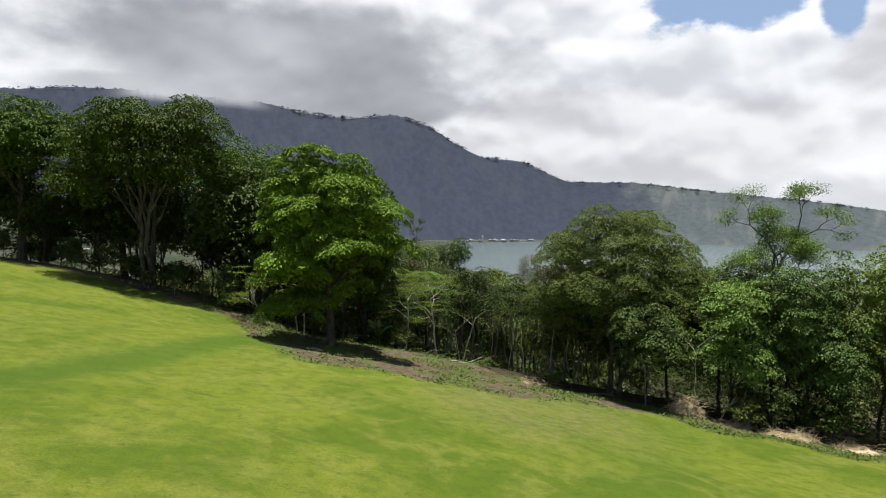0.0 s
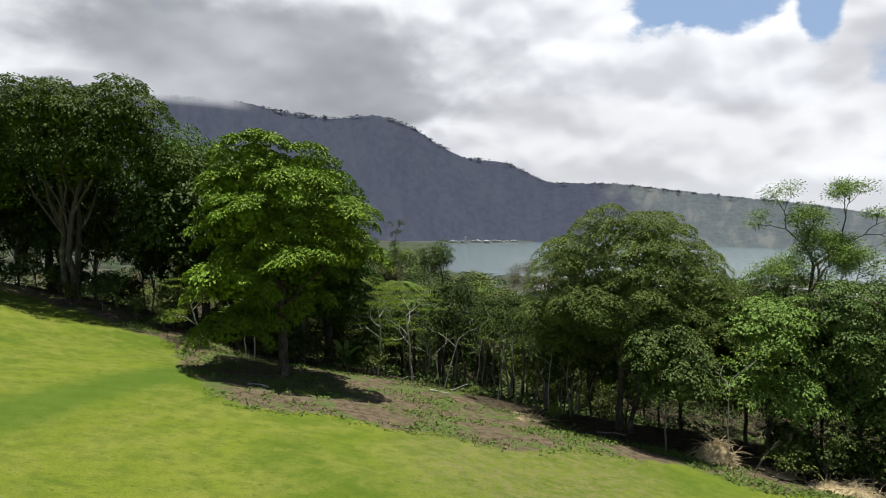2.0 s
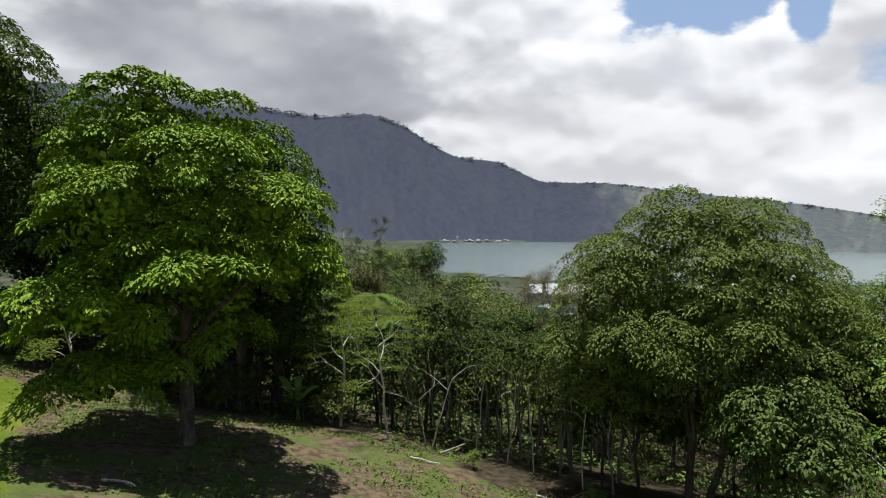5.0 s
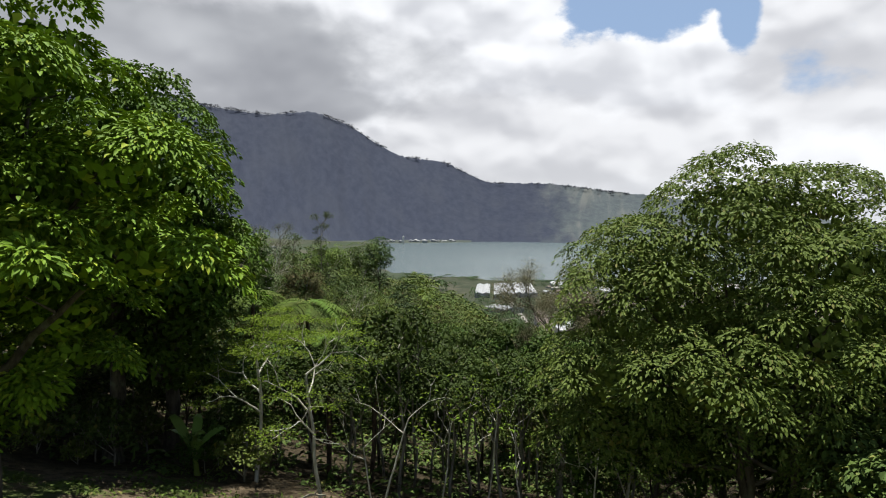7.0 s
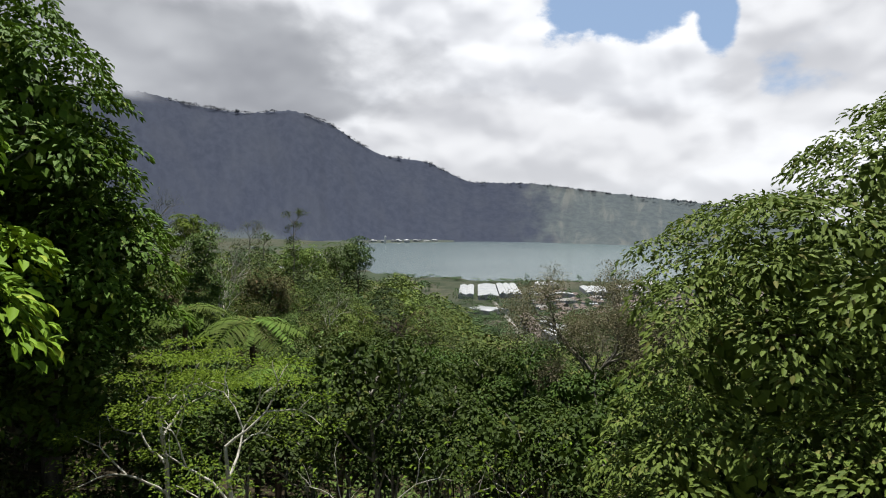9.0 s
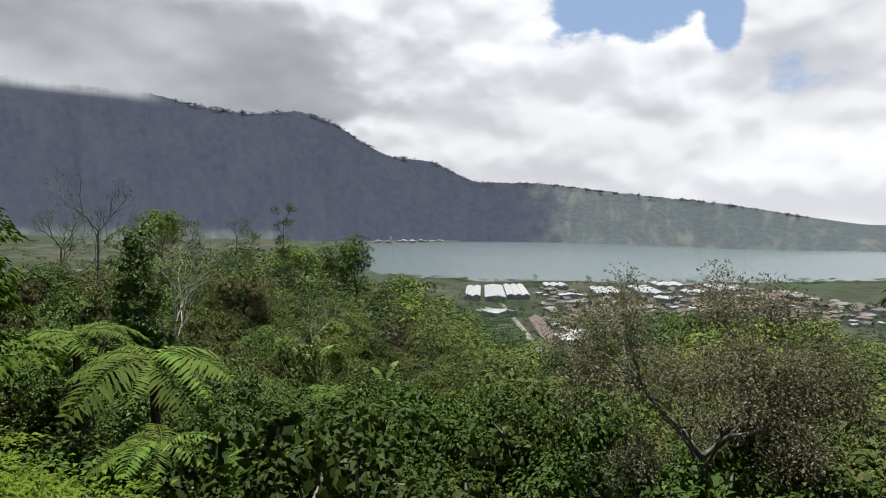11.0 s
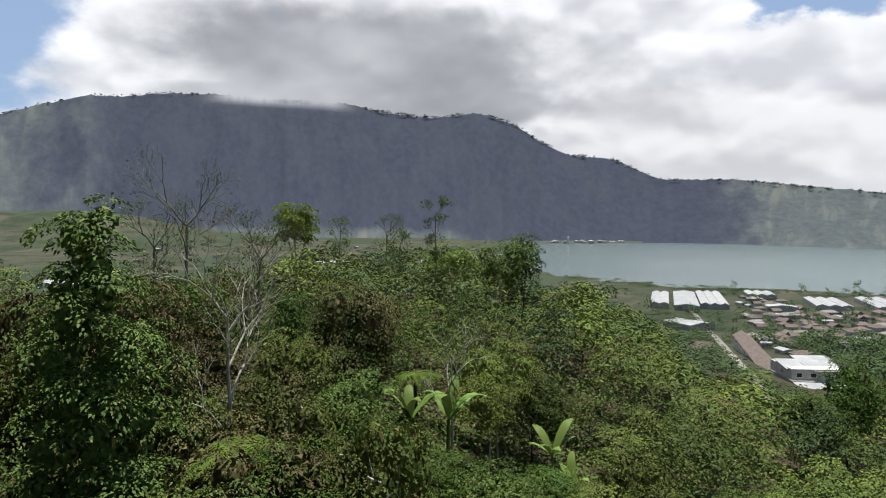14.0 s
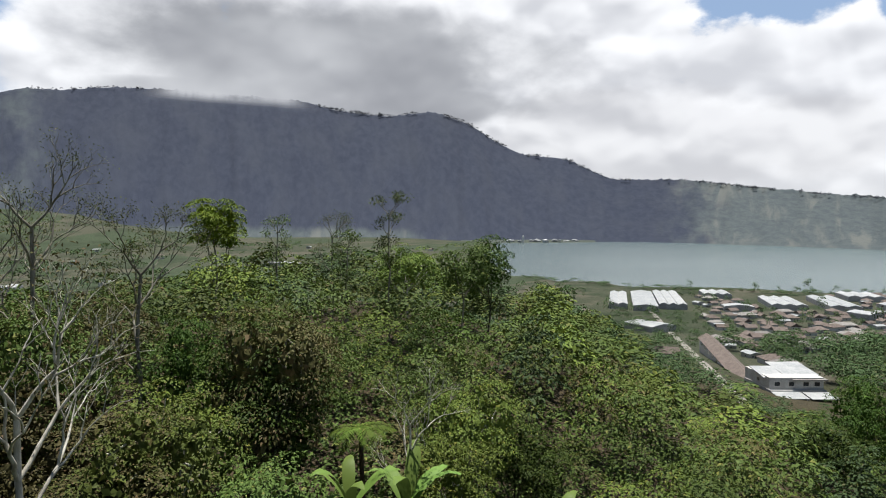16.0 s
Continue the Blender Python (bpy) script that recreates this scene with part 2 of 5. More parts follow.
def blades(P, D, N, L, Wd, fold=0.22):
    """Pointed oval leaf blades of two halves folded along the midrib."""
    n = len(P)
    S = unit(np.cross(D, N))
    N = unit(np.cross(S, D))
    L, Wd = L[:, None], Wd[:, None]
    V = np.empty((n, 6, 3))
    V[:, 0] = P
    V[:, 3] = P + D * L - N * L * 0.14
    for k, (along, w) in enumerate(((0.30, 0.48), (0.68, 0.40))):
        mid = P + D * L * along + N * (Wd * fold - L * 0.05 * along)
        V[:, 1 + k] = mid + S * Wd * w
        V[:, 5 - k] = mid - S * Wd * w
    return V.reshape(-1, 3), (np.arange(n)[:, None, None] * 6 + np.array([[0, 1, 2, 3], [0, 3, 4, 5]])).reshape(-1, 4)


def tubes(lines, sides=6):
    """Tapered tubes along several lines of (points, radii), as one set of points and quads."""
    Vs, Fs, k = [], [], 0
    ring = np.arange(sides)
    for pts, radii in lines:
        pts = np.asarray(pts, dtype=float)
        m = len(pts)
        T = unit(np.gradient(pts, axis=0))
        ref = np.where(np.abs(T[:, 2:3]) > 0.9, np.array([[1.0, 0, 0]]), np.array([[0, 0, 1.0]]))
        A = unit(np.cross(T, ref))
        B = np.cross(T, A)
        an = ring * 2 * np.pi / sides
        V = pts[:, None] + np.asarray(radii)[:, None, None] * (A[:, None] * np.cos(an)[None, :, None] + B[:, None] * np.sin(an)[None, :, None])
        Vs.append(V.reshape(-1, 3))
        i = np.arange(m - 1)[:, None] * sides + ring[None]
        j = np.arange(m - 1)[:, None] * sides + (ring[None] + 1) % sides
        Fs.append(np.stack([i, j, j + sides, i + sides], -1).reshape(-1, 4) + k)
        k += m * sides
    return np.concatenate(Vs), np.concatenate(Fs)


def bend(rng, a, b, sag=0.0, wob=0.08, n=6):
    """A crooked line from a to b."""
    a, b = np.asarray(a, dtype=float), np.asarray(b, dtype=float)
    t = np.linspace(0, 1, n)[:, None]
    l = np.linalg.norm(b - a)
    p = a + (b - a) * t
    off = np.cumsum(rng.normal(0, wob * l / n, (n, 3)), axis=0) * np.sin(np.pi * t)
    p += off
    p[:, 2] += (sag * l * np.sin(np.pi * t))[:, 0]
    return p


def taper(r0, r1, n=6):
    return np.linspace(r0, r1, n)


def fork(rng, start, way, length, radius, levels, spread, kids, up=0.15, shrink=0.72):
    """A branching set of lines; returns them and the tips (point, direction)."""
    lines, tips = [], []

    def grow(p, dvec, l, r, lev):
        end = p + dvec * l
        pts = bend(rng, p, end, 0.0, 0.12, 5)
        lines.append((pts, taper(r, r * 0.62, 5)))
        if lev == 0:
            tips.append((pts[-1], dvec))
            return
        k = kids + int(rng.random() < 0.4)
        ph = rng.random() * 6.28
        for i in range(k):
            aa = ph + i * 6.28 / k + rng.normal(0, 0.3)
            side = unit(np.cross(dvec, np.array([math.cos(aa), math.sin(aa), 0.3])))
            nd = unit(dvec + side * spread * rng.uniform(0.6, 1.2) + np.array([0, 0, up]))
            q = pts[-1] if i < 2 else pts[3]
            grow(q, nd, l * shrink * rng.uniform(0.75, 1.15), r * 0.62, lev - 1)

    grow(np.asarray(start, dtype=float), unit(np.asarray(way, dtype=float)), length, radius, levels)
    return lines, tips


def sphere_dirs(rng, n, low=-0.35):
    v = unit(rng.normal(size=(n, 3)))
    v[:, 2] = np.where(v[:, 2] < low, -v[:, 2], v[:, 2])
    return v


def spaced(rng, C, gap, most):
    """Indices of points picked so that none stands closer than gap to another."""
    kept = np.empty((most, 3))
    out = []
    for i in rng.permutation(len(C)):
        k = len(out)
        if k >= most:
            break
        if k == 0 or ((kept[:k] - C[i]) ** 2).sum(1).min() > gap[i] ** 2:
            kept[k] = C[i]
            out.append(i)
    return np.array(out)


def crown_leaves(rng, lobes, clumps, per, leaf, clump_r, droop=0.45, spread=1.0, up=0.9, low=-0.35, ragged=0.30, fill=1.0, gap=1.5, fine=False):
    """Leaf blades in domed pads that stand apart over the outside of several lobes (x, y, z, rx, ry, rz), with a closer shell of leaves inside."""
    lobes = np.asarray(lobes, dtype=float)
    area = (lobes[:, 3] * lobes[:, 4] * lobes[:, 5]) ** (2 / 3)
    many = clumps * 5
    pick = rng.choice(len(lobes), size=many, p=area / area.sum())
    dirs = sphere_dirs(rng, many, low)
    C = lobes[pick, :3] + dirs * lobes[pick, 3:] * rng.uniform(0.84, 1.05, (many, 1))
    keep = np.ones(many, dtype=bool)
    for i, lb in enumerate(lobes):
        keep &= ~((np.linalg.norm((C - lb[:3]) / lb[3:], axis=1) < 0.80) & (pick != i))
    C, dirs = C[keep], dirs[keep]
    size = clump_r * rng.uniform(0.65, 1.45, len(C))
    k = spaced(rng, C, size * gap, clumps)
    C, dirs, size = C[k], dirs[k], size[k]
    share = np.maximum(6, (per * min(2.6, clumps / len(C)) * (size / clump_r) ** 1.6).astype(int))
    n = int(share.sum())
    cd = unit(dirs * 0.8 + np.array([0, 0, up]) + rng.normal(0, 0.12, dirs.shape))
    e1 = unit(np.cross(cd, unit(rng.normal(size=cd.shape))))
    e2 = np.cross(cd, e1)
    cd, e1, e2, r, base = (np.repeat(q, share, axis=0) for q in (cd, e1, e2, size[:, None] * 1.1, C))
    th, rho = rng.uniform(0, 6.283, (n, 1)), np.sqrt(rng.uniform(0.0, 1.0, (n, 1)))
    out = e1 * np.cos(th) + e2 * np.sin(th)
    dome = np.sqrt(np.maximum(0, 1 - rho ** 2))
    P = base + r * (out * rho * (1 + 0.18 * np.sin(3 * th)) + cd * (0.55 * dome - 0.30)) + rng.normal(0, 0.06, (n, 3)) * r
    D = unit(out * (0.6 + 0.6 * rho) * spread + cd * (0.15 - 0.3 * rho) + rng.normal(0, 0.28, (n, 3)) + np.array([0, 0, -0.6 * droop]) * rho)
    N = unit(cd * (0.5 + dome) + out * 0.7 * rho + np.array([0, 0, 0.4]) + rng.normal(0, ragged, (n, 3)))
    L = leaf * rng.uniform(0.65, 1.3, n)
    V, F = (blades if fine else leaves)(P, D, N, L, L * rng.uniform(0.42, 0.60, n))
    if fill:          # a closer inner shell of leaves
        ls = max(leaf * 1.7, 0.28)
        ns = min(12000, int(fill * area.sum() * 3.9 / (ls * ls * 0.33)))
        pk = rng.choice(len(lobes), size=ns, p=area / area.sum())
        sd = unit(rng.normal(size=(ns, 3)))
        Q = lobes[pk, :3] + sd * lobes[pk, 3:] * rng.uniform(0.42, 0.64, (ns, 1))
        free = np.ones(ns, dtype=bool)
        for i, lb in enumerate(lobes):
            free &= ~((np.linalg.norm((Q - lb[:3]) / lb[3:], axis=1) < 0.44) & (pk != i))
        Q, sd = Q[free], sd[free]
        ns = len(Q)
        flat_d = unit(np.cross(sd, rng.normal(size=(ns, 3))) + np.array([0, 0, -0.5]))
        V2, F2 = leaves(Q - flat_d * ls * 0.5, flat_d, unit(sd + rng.normal(0, 0.30, (ns, 3))), ls * rng.uniform(0.7, 1.2, ns), ls * rng.uniform(0.5, 0.75, ns))
        F = np.concatenate([F, F2 + len(V)])
        V = np.concatenate([V, V2])
    return V, F


def make_lobes(rng, r, h, z, count, flat=1.0, body=0.62):
    """Lobes for a crown of radius r and height h centred at height z."""
    out = [(0, 0, z, r * body, r * body, h * 0.5 * body)]
    for i in range(count):
        v = sphere_dirs(rng, 1, -0.6)[0]
        k = rng.uniform(0.55, 0.72)
        s = rng.uniform(0.28, 0.46)
        out.append((v[0] * r * k, v[1] * r * k, z + v[2] * h * 0.5 * k * flat, r * s, r * s, h * 0.5 * s * 1.1))
    return out


def grown_tree(name, label, seed, height, r, crown_h, leaf_mat, bark, lobes=10, clumps=300, per=30, leaf=0.26, clump_r=0.5, trunk_r=0.2, droop=0.45, category="tree",
               lean=(0, 0), stems=1, group="", own_lobes=None, crown_shift=(0, 0), spread=1.0, crown_label="", joined=False, low=-0.35, gap=1.5, fine=False):
    rng = np.random.default_rng(seed)
    root = tagged(new(name), label, category, group)
    zc = height - crown_h * 0.5
    lb = own_lobes or make_lobes(rng, r, crown_h, zc, lobes)
    lb = [(x + crown_shift[0], y + crown_shift[1], *o) for x, y, *o in lb]
    for s in range(stems):
        foot = np.array([rng.normal(0, 0.5), rng.normal(0, 0.5), -0.4]) if stems > 1 else np.array([0, 0, -0.4])
        top = np.array([lean[0] + foot[0] * 2.2, lean[1] + foot[1] * 2.2, height - crown_h * 0.62])
        pts = bend(rng, foot, top, 0, 0.10, 8)
        rad = taper(trunk_r, trunk_r * 0.6, 8) / (1 if stems == 1 else 1.5)
        rad[0] *= 1.5
        wood = [(pts, rad)]
        if not joined:
            part("trunk", mesh_of("trunk", *tubes(wood, 9), bark, True), root)
        for q in lb[1 + s:: stems][:7]:
            i = int(rng.integers(4, 8))
            end = np.array(q[:3]) + np.array([0, 0, q[5] * 0.3])
            ln = bend(rng, pts[i], end, -0.06, 0.14, 7)
            tw = [(ln, taper(rad[i] * 0.62, 0.025, 7))]
            for _ in range(5):
                k = int(rng.integers(3, 7))
                tw.append((bend(rng, ln[k], ln[k] + rng.uniform(-0.6, 0.6, 3) * q[3] * np.array([1, 1, 0.35]) + np.array([0, 0, q[5] * 0.25]), 0, 0.12, 4), taper(0.045, 0.012, 4)))
            if joined:
                wood += [(l[::2], rr[::2]) for l, rr in tw[:3]]
            else:
                part("limb", mesh_of("limb", *tubes(tw, 5), bark, True), root)
        if joined:
            part("trunk", mesh_of("trunk", *tubes(wood, 4), bark, True), root)
    part("crown", mesh_of("crown", *crown_leaves(rng, lb, clumps, per, leaf, clump_r, droop, spread, 1.5, low, fill=0.6 if joined else 1.0, gap=gap, fine=fine), leaf_mat), root, crown_label)
    return root

# ---- ground, lake, mountains ----
WATER = -28.0


def ground(x, y):
    """Height of the land: a lawn that leans down to the right, a wooded spur, then the lake plain."""
    x, y = np.asarray(x, dtype=float), np.asarray(y, dtype=float)
    lawn = 0.9 - 0.18 * 70 * np.tanh(x / 70) - 0.06 * (np.clip(y, -60, 60) - 40)
    hill = -5.6 + np.where(x > 0, -0.31 * 46 * np.tanh(x / 46), 4.0 * np.tanh(-x / 15) - 9.0 * smooth_step(-18, -75, x)) + 3.5 * np.exp(-(x / 15) ** 2 - ((y - 136) / 22) ** 2)
    lawn = lawn - 0.6 * smooth_step(36, 44, y) * smooth_step(-22, -12, x) + 0.9 * smooth_step(-16, -36, x)
    g = lawn + (hill - lawn) * np.clip((y - 47 - 9 * smooth_step(-9, -22, x)) / 24, 0, 1) ** 1.4
    g = g + 0.12 * np.sin(x * 0.31 + 1.3) * np.sin(y * 0.27) + 0.06 * np.sin(x * 0.9) * np.sin(y * 0.8 + 2)
    k = np.maximum.reduce([smooth_step(150, 300, y), smooth_step(-50, -190, x) * smooth_step(40, 130, y), smooth_step(75, 190, x) * smooth_step(60, 150, y)])
    r = np.hypot(x, y)
    plain = -26.4 + 9.0 * smooth_step(300, 1500, r) * smooth_step(60, -250, x) + 3.0 * smooth_step(-60, -400, x)
    plain = plain + (52 + 9 * np.sin(x * 0.021) * np.sin(y * 0.017)) * np.exp(-((x + 770) / 310) ** 2 - ((y - 960) / 210) ** 2)          # a low foothill
    near_shore = 432 + 130 * np.exp(-np.clip(x - 25, -40, 900) / 62)
    bed = smooth_step(-12, 18, y - near_shore) * smooth_step(0, 26, x + 12 - (y - 600) * 0.030 - 6 * np.sin(y * 0.011))
    plain = plain - 6.0 * bed
    return g + (plain - g) * k


def ground_at(x, y):
    return float(ground(x, y))


def lawn_edge(x):
    """Where the mown lawn ends (y), along x."""
    x = np.asarray(x, dtype=float)
    return 35.0 + 3.6 * smooth_step(3, 10, x) - 0.22 * np.clip(x - 2, 0, 40) + 13.5 * smooth_step(-8.0, -17.5, x) + 4.5 * smooth_step(-18, -30, x) + 0.5 * np.sin(x * 1.1)


def wood_edge(x):
    """Where the wood begins (y), along x."""
    x = np.asarray(x, dtype=float)
    return 48.0 - 0.95 * np.clip(x - 2, -2.2, 8.2) - 0.3 * np.clip(x - 10.2, 0, 14) + 5.5 * smooth_step(-14, -24, x) + 2.2 * smooth_step(-18, -13, x) * smooth_step(4, -1, x) + 0.5 * np.sin(x * 0.8 + 1) - 0.10 * np.clip(x - 24, 0, 60)


def lines_out(lo, hi, step, far, grow):
    core = list(np.arange(lo, hi + step * 0.5, step))
    for sgn in (-1, 1):
        v, s = (hi, step) if sgn > 0 else (lo, step)
        while abs(v) < far:
            s *= grow
            v += sgn * s
            core.append(v)
    return np.sort(np.array(core))


def sheet(name, xs, ys, height, mat):
    X, Y = np.meshgrid(xs, ys)
    Z = height(X, Y)
    nx, ny = len(xs), len(ys)
    i = (np.arange(ny - 1)[:, None] * nx + np.arange(nx - 1)[None]).reshape(-1, 1)
    F = i + np.array([[0, 1, nx + 1, nx]])
    return mesh_of(name, np.stack([X, Y, Z], -1).reshape(-1, 3), F, mat, True), X.ravel(), Y.ravel()


m, T, b, out = material("land", 0.95, 0.1)
pos = T.n("ShaderNodeNewGeometry").outputs["Position"]


fine, tuft, patch, wide = T.noise(pos, 14.0, 4.0, 0.7), T.noise(pos, 2.6, 4.0, 0.65), T.noise(pos, 0.55, 4.0, 0.6, 0.6), T.noise(pos, 0.11, 3.0, 0.5, 0.8)
streak = T.noise(T.vmath("MULTIPLY", pos, (0.55, 1.5, 1.0)), 1.3, 4.0, 0.65)
grass = T.mix(T.ramp(wide, 0.38, 0.60), (0.140, 0.195, 0.014), (0.235, 0.272, 0.026))
grass = T.mix(T.math("MULTIPLY", T.ramp(patch, 0.42, 0.66), 0.62), grass, (0.32, 0.315, 0.060))
grass = T.mix(T.math("MULTIPLY", attr(T, "track"), 0.75), grass, (0.085, 0.162, 0.014))
grass = T.mix(T.math("MULTIPLY", T.ramp(streak, 0.55, 0.72), 0.45), grass, (0.10, 0.165, 0.018))
grass = T.mix(T.math("MULTIPLY", T.ramp(attr(T, "worn"), 0.1, 0.9), T.ramp(tuft, 0.3, 0.65)), grass, (0.27, 0.245, 0.085))
grass = T.mix(T.ramp(fine, 0.25, 0.75), T.mix(0.5, grass, (0.05, 0.10, 0.01)), grass)
blot = T.noise(pos, 1.5, 5.0, 0.62)
grass = T.mix(T.ramp(blot, 0.34, 0.60), T.mix(0.45, grass, (0.075, 0.130, 0.010)), grass)
speck = T.noise(T.vmath("MULTIPLY", pos, (1.0, 1.6, 1.0)), 3.4, 3.0, 0.5)
grass = T.mix(T.math("MULTIPLY", T.ramp(speck, 0.62, 0.70), 0.55), grass, (0.085, 0.115, 0.014))
earth = T.mix(T.ramp(tuft, 0.35, 0.62), (0.085, 0.062, 0.036), (0.190, 0.145, 0.090))
earth = T.mix(T.math("MULTIPLY", T.ramp(T.noise(pos, 0.45, 5.0, 0.6), 0.50, 0.60), 0.75), earth, T.mix(fine, (0.055, 0.10, 0.018), (0.135, 0.20, 0.04)))
earth = T.mix(T.ramp(fine, 0.62, 0.75), earth, (0.28, 0.23, 0.16))
litter = T.mix(T.ramp(tuft, 0.3, 0.7), (0.03, 0.026, 0.016), (0.105, 0.08, 0.045))
mat_cells = T.n("ShaderNodeTexVoronoi", Scale=0.016, Randomness=0.8)
T.link(T.vmath("MULTIPLY", pos, (1.0, 0.45, 0.0)), mat_cells.inputs["Vector"])
sepc = T.n("ShaderNodeSeparateColor")
T.link(mat_cells.outputs["Color"], sepc.inputs[0])
field = T.mix(sepc.outputs[0], (0.048, 0.060, 0.034), (0.095, 0.090, 0.062))
field = T.mix(T.ramp(sepc.outputs[1], 0.55, 0.75), field, (0.044, 0.068, 0.034))
field = T.mix(T.math("MULTIPLY", T.ramp(patch, 0.4, 0.7), 0.5), field, (0.115, 0.095, 0.070))
field = T.mix(T.ramp(T.noise(pos, 0.035, 6.0, 0.7), 0.44, 0.60), field, T.mix(T.noise(pos, 0.2, 3.0), (0.022, 0.036, 0.018), (0.050, 0.062, 0.032)))
jag = T.math("MULTIPLY", T.math("SUBTRACT", T.noise(pos, 1.3, 4.0, 0.6), 0.5), 1.4)
col = T.mix(T.ramp(T.math("ADD", attr(T, "soil"), jag), 0.30, 0.70), grass, earth)
col = T.mix(T.ramp(T.math("ADD", attr(T, "wood"), jag), 0.30, 0.70), col, litter)
col = T.mix(attr(T, "plain"), col, field)
T.link(T.mix(1.0, col, (0.66, 0.66, 0.66), "MULTIPLY"), b.inputs["Base Color"])
bp = T.n("ShaderNodeBump", Strength=0.9, Distance=0.10)
T.link(T.math("ADD", fine, tuft), bp.inputs["Height"])
T.link(bp.outputs[0], b.inputs["Normal"])
LAND = m

land, GX, GY = sheet("ground", lines_out(-48, 48, 0.75, 4600, 1.10), lines_out(-14, 76, 0.75, 4600, 1.10), ground, LAND)
ev, wv = lawn_edge(GX), wood_edge(GX)
for key, val in (("soil", smooth_step(-0.9, 0.9, GY - ev)), ("wood", smooth_step(-0.8, 1.2, GY - wv)),
                 ("plain", np.maximum(smooth_step(140, 210, GY), smooth_step(90, 200, np.abs(GX)))),
                 ("worn", smooth_step(9, 2, np.abs(GX - 5)) * smooth_step(14, 3, ev - GY)),
                 ("track", np.maximum(smooth_step(2.0, 0.6, np.abs(GX + 12.5 - 0.35 * (GY - 34) + 1.2 * np.sin(GY * 0.2))) * smooth_step(48, 44, GY),
                                      smooth_step(3.0, 0.5, np.abs(GX - 6 - 0.5 * (GY - 20))) * 0.5))):
    at = land.attributes.new(key, "FLOAT", "POINT")
    at.data.foreach_set("value", val.astype(np.float32))
tagged(new("ground", land), "sloping mown lawn and bare earth running down to woods", "ground", kind="structure")

m, T, b, out = material("lake_water", 0.22, 0.42)
pos = T.n("ShaderNodeNewGeometry").outputs["Position"]
f = T.noise(T.vmath("MULTIPLY", pos, (0.004, 0.02, 0)), 1.0, 4.0)
T.link(T.mix(T.ramp(f, 0.35, 0.65), (0.060, 0.086, 0.084), (0.080, 0.110, 0.106)), b.inputs["Base Color"])
bp = T.n("ShaderNodeBump", Strength=0.35, Distance=0.6)
T.link(T.noise(T.vmath("MULTIPLY", pos, (0.12, 0.35, 0)), 1.0, 5.0, 0.7), bp.inputs["Height"])
T.link(bp.outputs[0], b.inputs["Normal"])
bm = bmesh.new()
bmesh.ops.create_grid(bm, x_segments=8, y_segments=8, size=1.0)
bmesh.ops.transform(bm, matrix=Matrix.Translation((900, 1150, WATER)) @ Matrix.Diagonal((1100, 800, 1, 1)), verts=bm.verts)
tagged(new("water", bm_mesh("water", bm, m)), "calm grey-green lake below wooded mountains", "lake", kind="structure")

RIDGE = [(-110, 0.03), (-80, 0.05), (-60, 0.09), (-50, 0.115), (-43.1, 0.146), (-41.0, 0.161), (-39.1, 0.172), (-37.2, 0.184), (-35.0, 0.185), (-31.4, 0.196), (-26.9, 0.2),
         (-19.3, 0.198), (-16.3, 0.195), (-13.3, 0.182), (-8.6, 0.174), (-4.5, 0.183), (-0.9, 0.16), (0.8, 0.138), (3.6, 0.113), (7.3, 0.107), (11.3, 0.073), (17.5, 0.07),
         (22.7, 0.057), (27.4, 0.046), (31.1, 0.039), (35.3, 0.027), (38.5, 0.016), (42.9, 0.003), (60, -0.004), (110, -0.004)]
FOOT = [(-110, 1700), (-50, 1500), (-20, 1450), (0, 1500), (8, 1620), (14, 1600), (26, 1330), (33, 1130), (45, 1050), (110, 1200)]
m, T, b, out = material("mountain_forest_hazed", 0.95, 0.1)
geo = T.n("ShaderNodeNewGeometry")
pos = geo.outputs["Position"]
slope_at = T.n("ShaderNodeCombineXYZ")
T.link(attr(T, "around"), slope_at.inputs[0])
T.link(attr(T, "upward"), slope_at.inputs[1])
slope_at = slope_at.outputs[0]
small, mid_n = T.noise(T.vmath("MULTIPLY", slope_at, (1.7, 17.0, 1.0)), 1.0, 5.0, 0.66, 0.4), T.noise(T.vmath("MULTIPLY", slope_at, (0.34, 2.6, 1.0)), 1.0, 4.0, 0.6)
# blue air haze and the cloud's shade are put into the forest colour
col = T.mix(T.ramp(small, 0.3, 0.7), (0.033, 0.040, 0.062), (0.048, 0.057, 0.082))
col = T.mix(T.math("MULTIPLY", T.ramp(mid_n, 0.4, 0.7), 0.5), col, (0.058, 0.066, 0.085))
# slopes clear of the cloud's shade: sunlight and haze put into a paler colour
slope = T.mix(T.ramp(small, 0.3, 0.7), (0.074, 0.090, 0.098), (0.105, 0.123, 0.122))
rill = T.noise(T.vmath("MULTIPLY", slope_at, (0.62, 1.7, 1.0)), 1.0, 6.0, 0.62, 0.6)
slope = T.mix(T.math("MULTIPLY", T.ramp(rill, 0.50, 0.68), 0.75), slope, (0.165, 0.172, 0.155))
col = T.mix(T.ramp(T.math("ADD", attr(T, "sunlit"), T.math("MULTIPLY", T.math("SUBTRACT", mid_n, 0.5), 0.9)), 0.3, 0.75), col, slope)
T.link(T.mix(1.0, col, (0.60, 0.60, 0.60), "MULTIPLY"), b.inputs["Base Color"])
bp = T.n("ShaderNodeBump", Strength=0.25, Distance=7.0)
T.link(small, bp.inputs["Height"])
T.link(bp.outputs[0], b.inputs["Normal"])
thin_air = T.n("ShaderNodeBsdfTransparent")          # the ridge is lost in low cloud
lost = T.n("ShaderNodeMixShader")
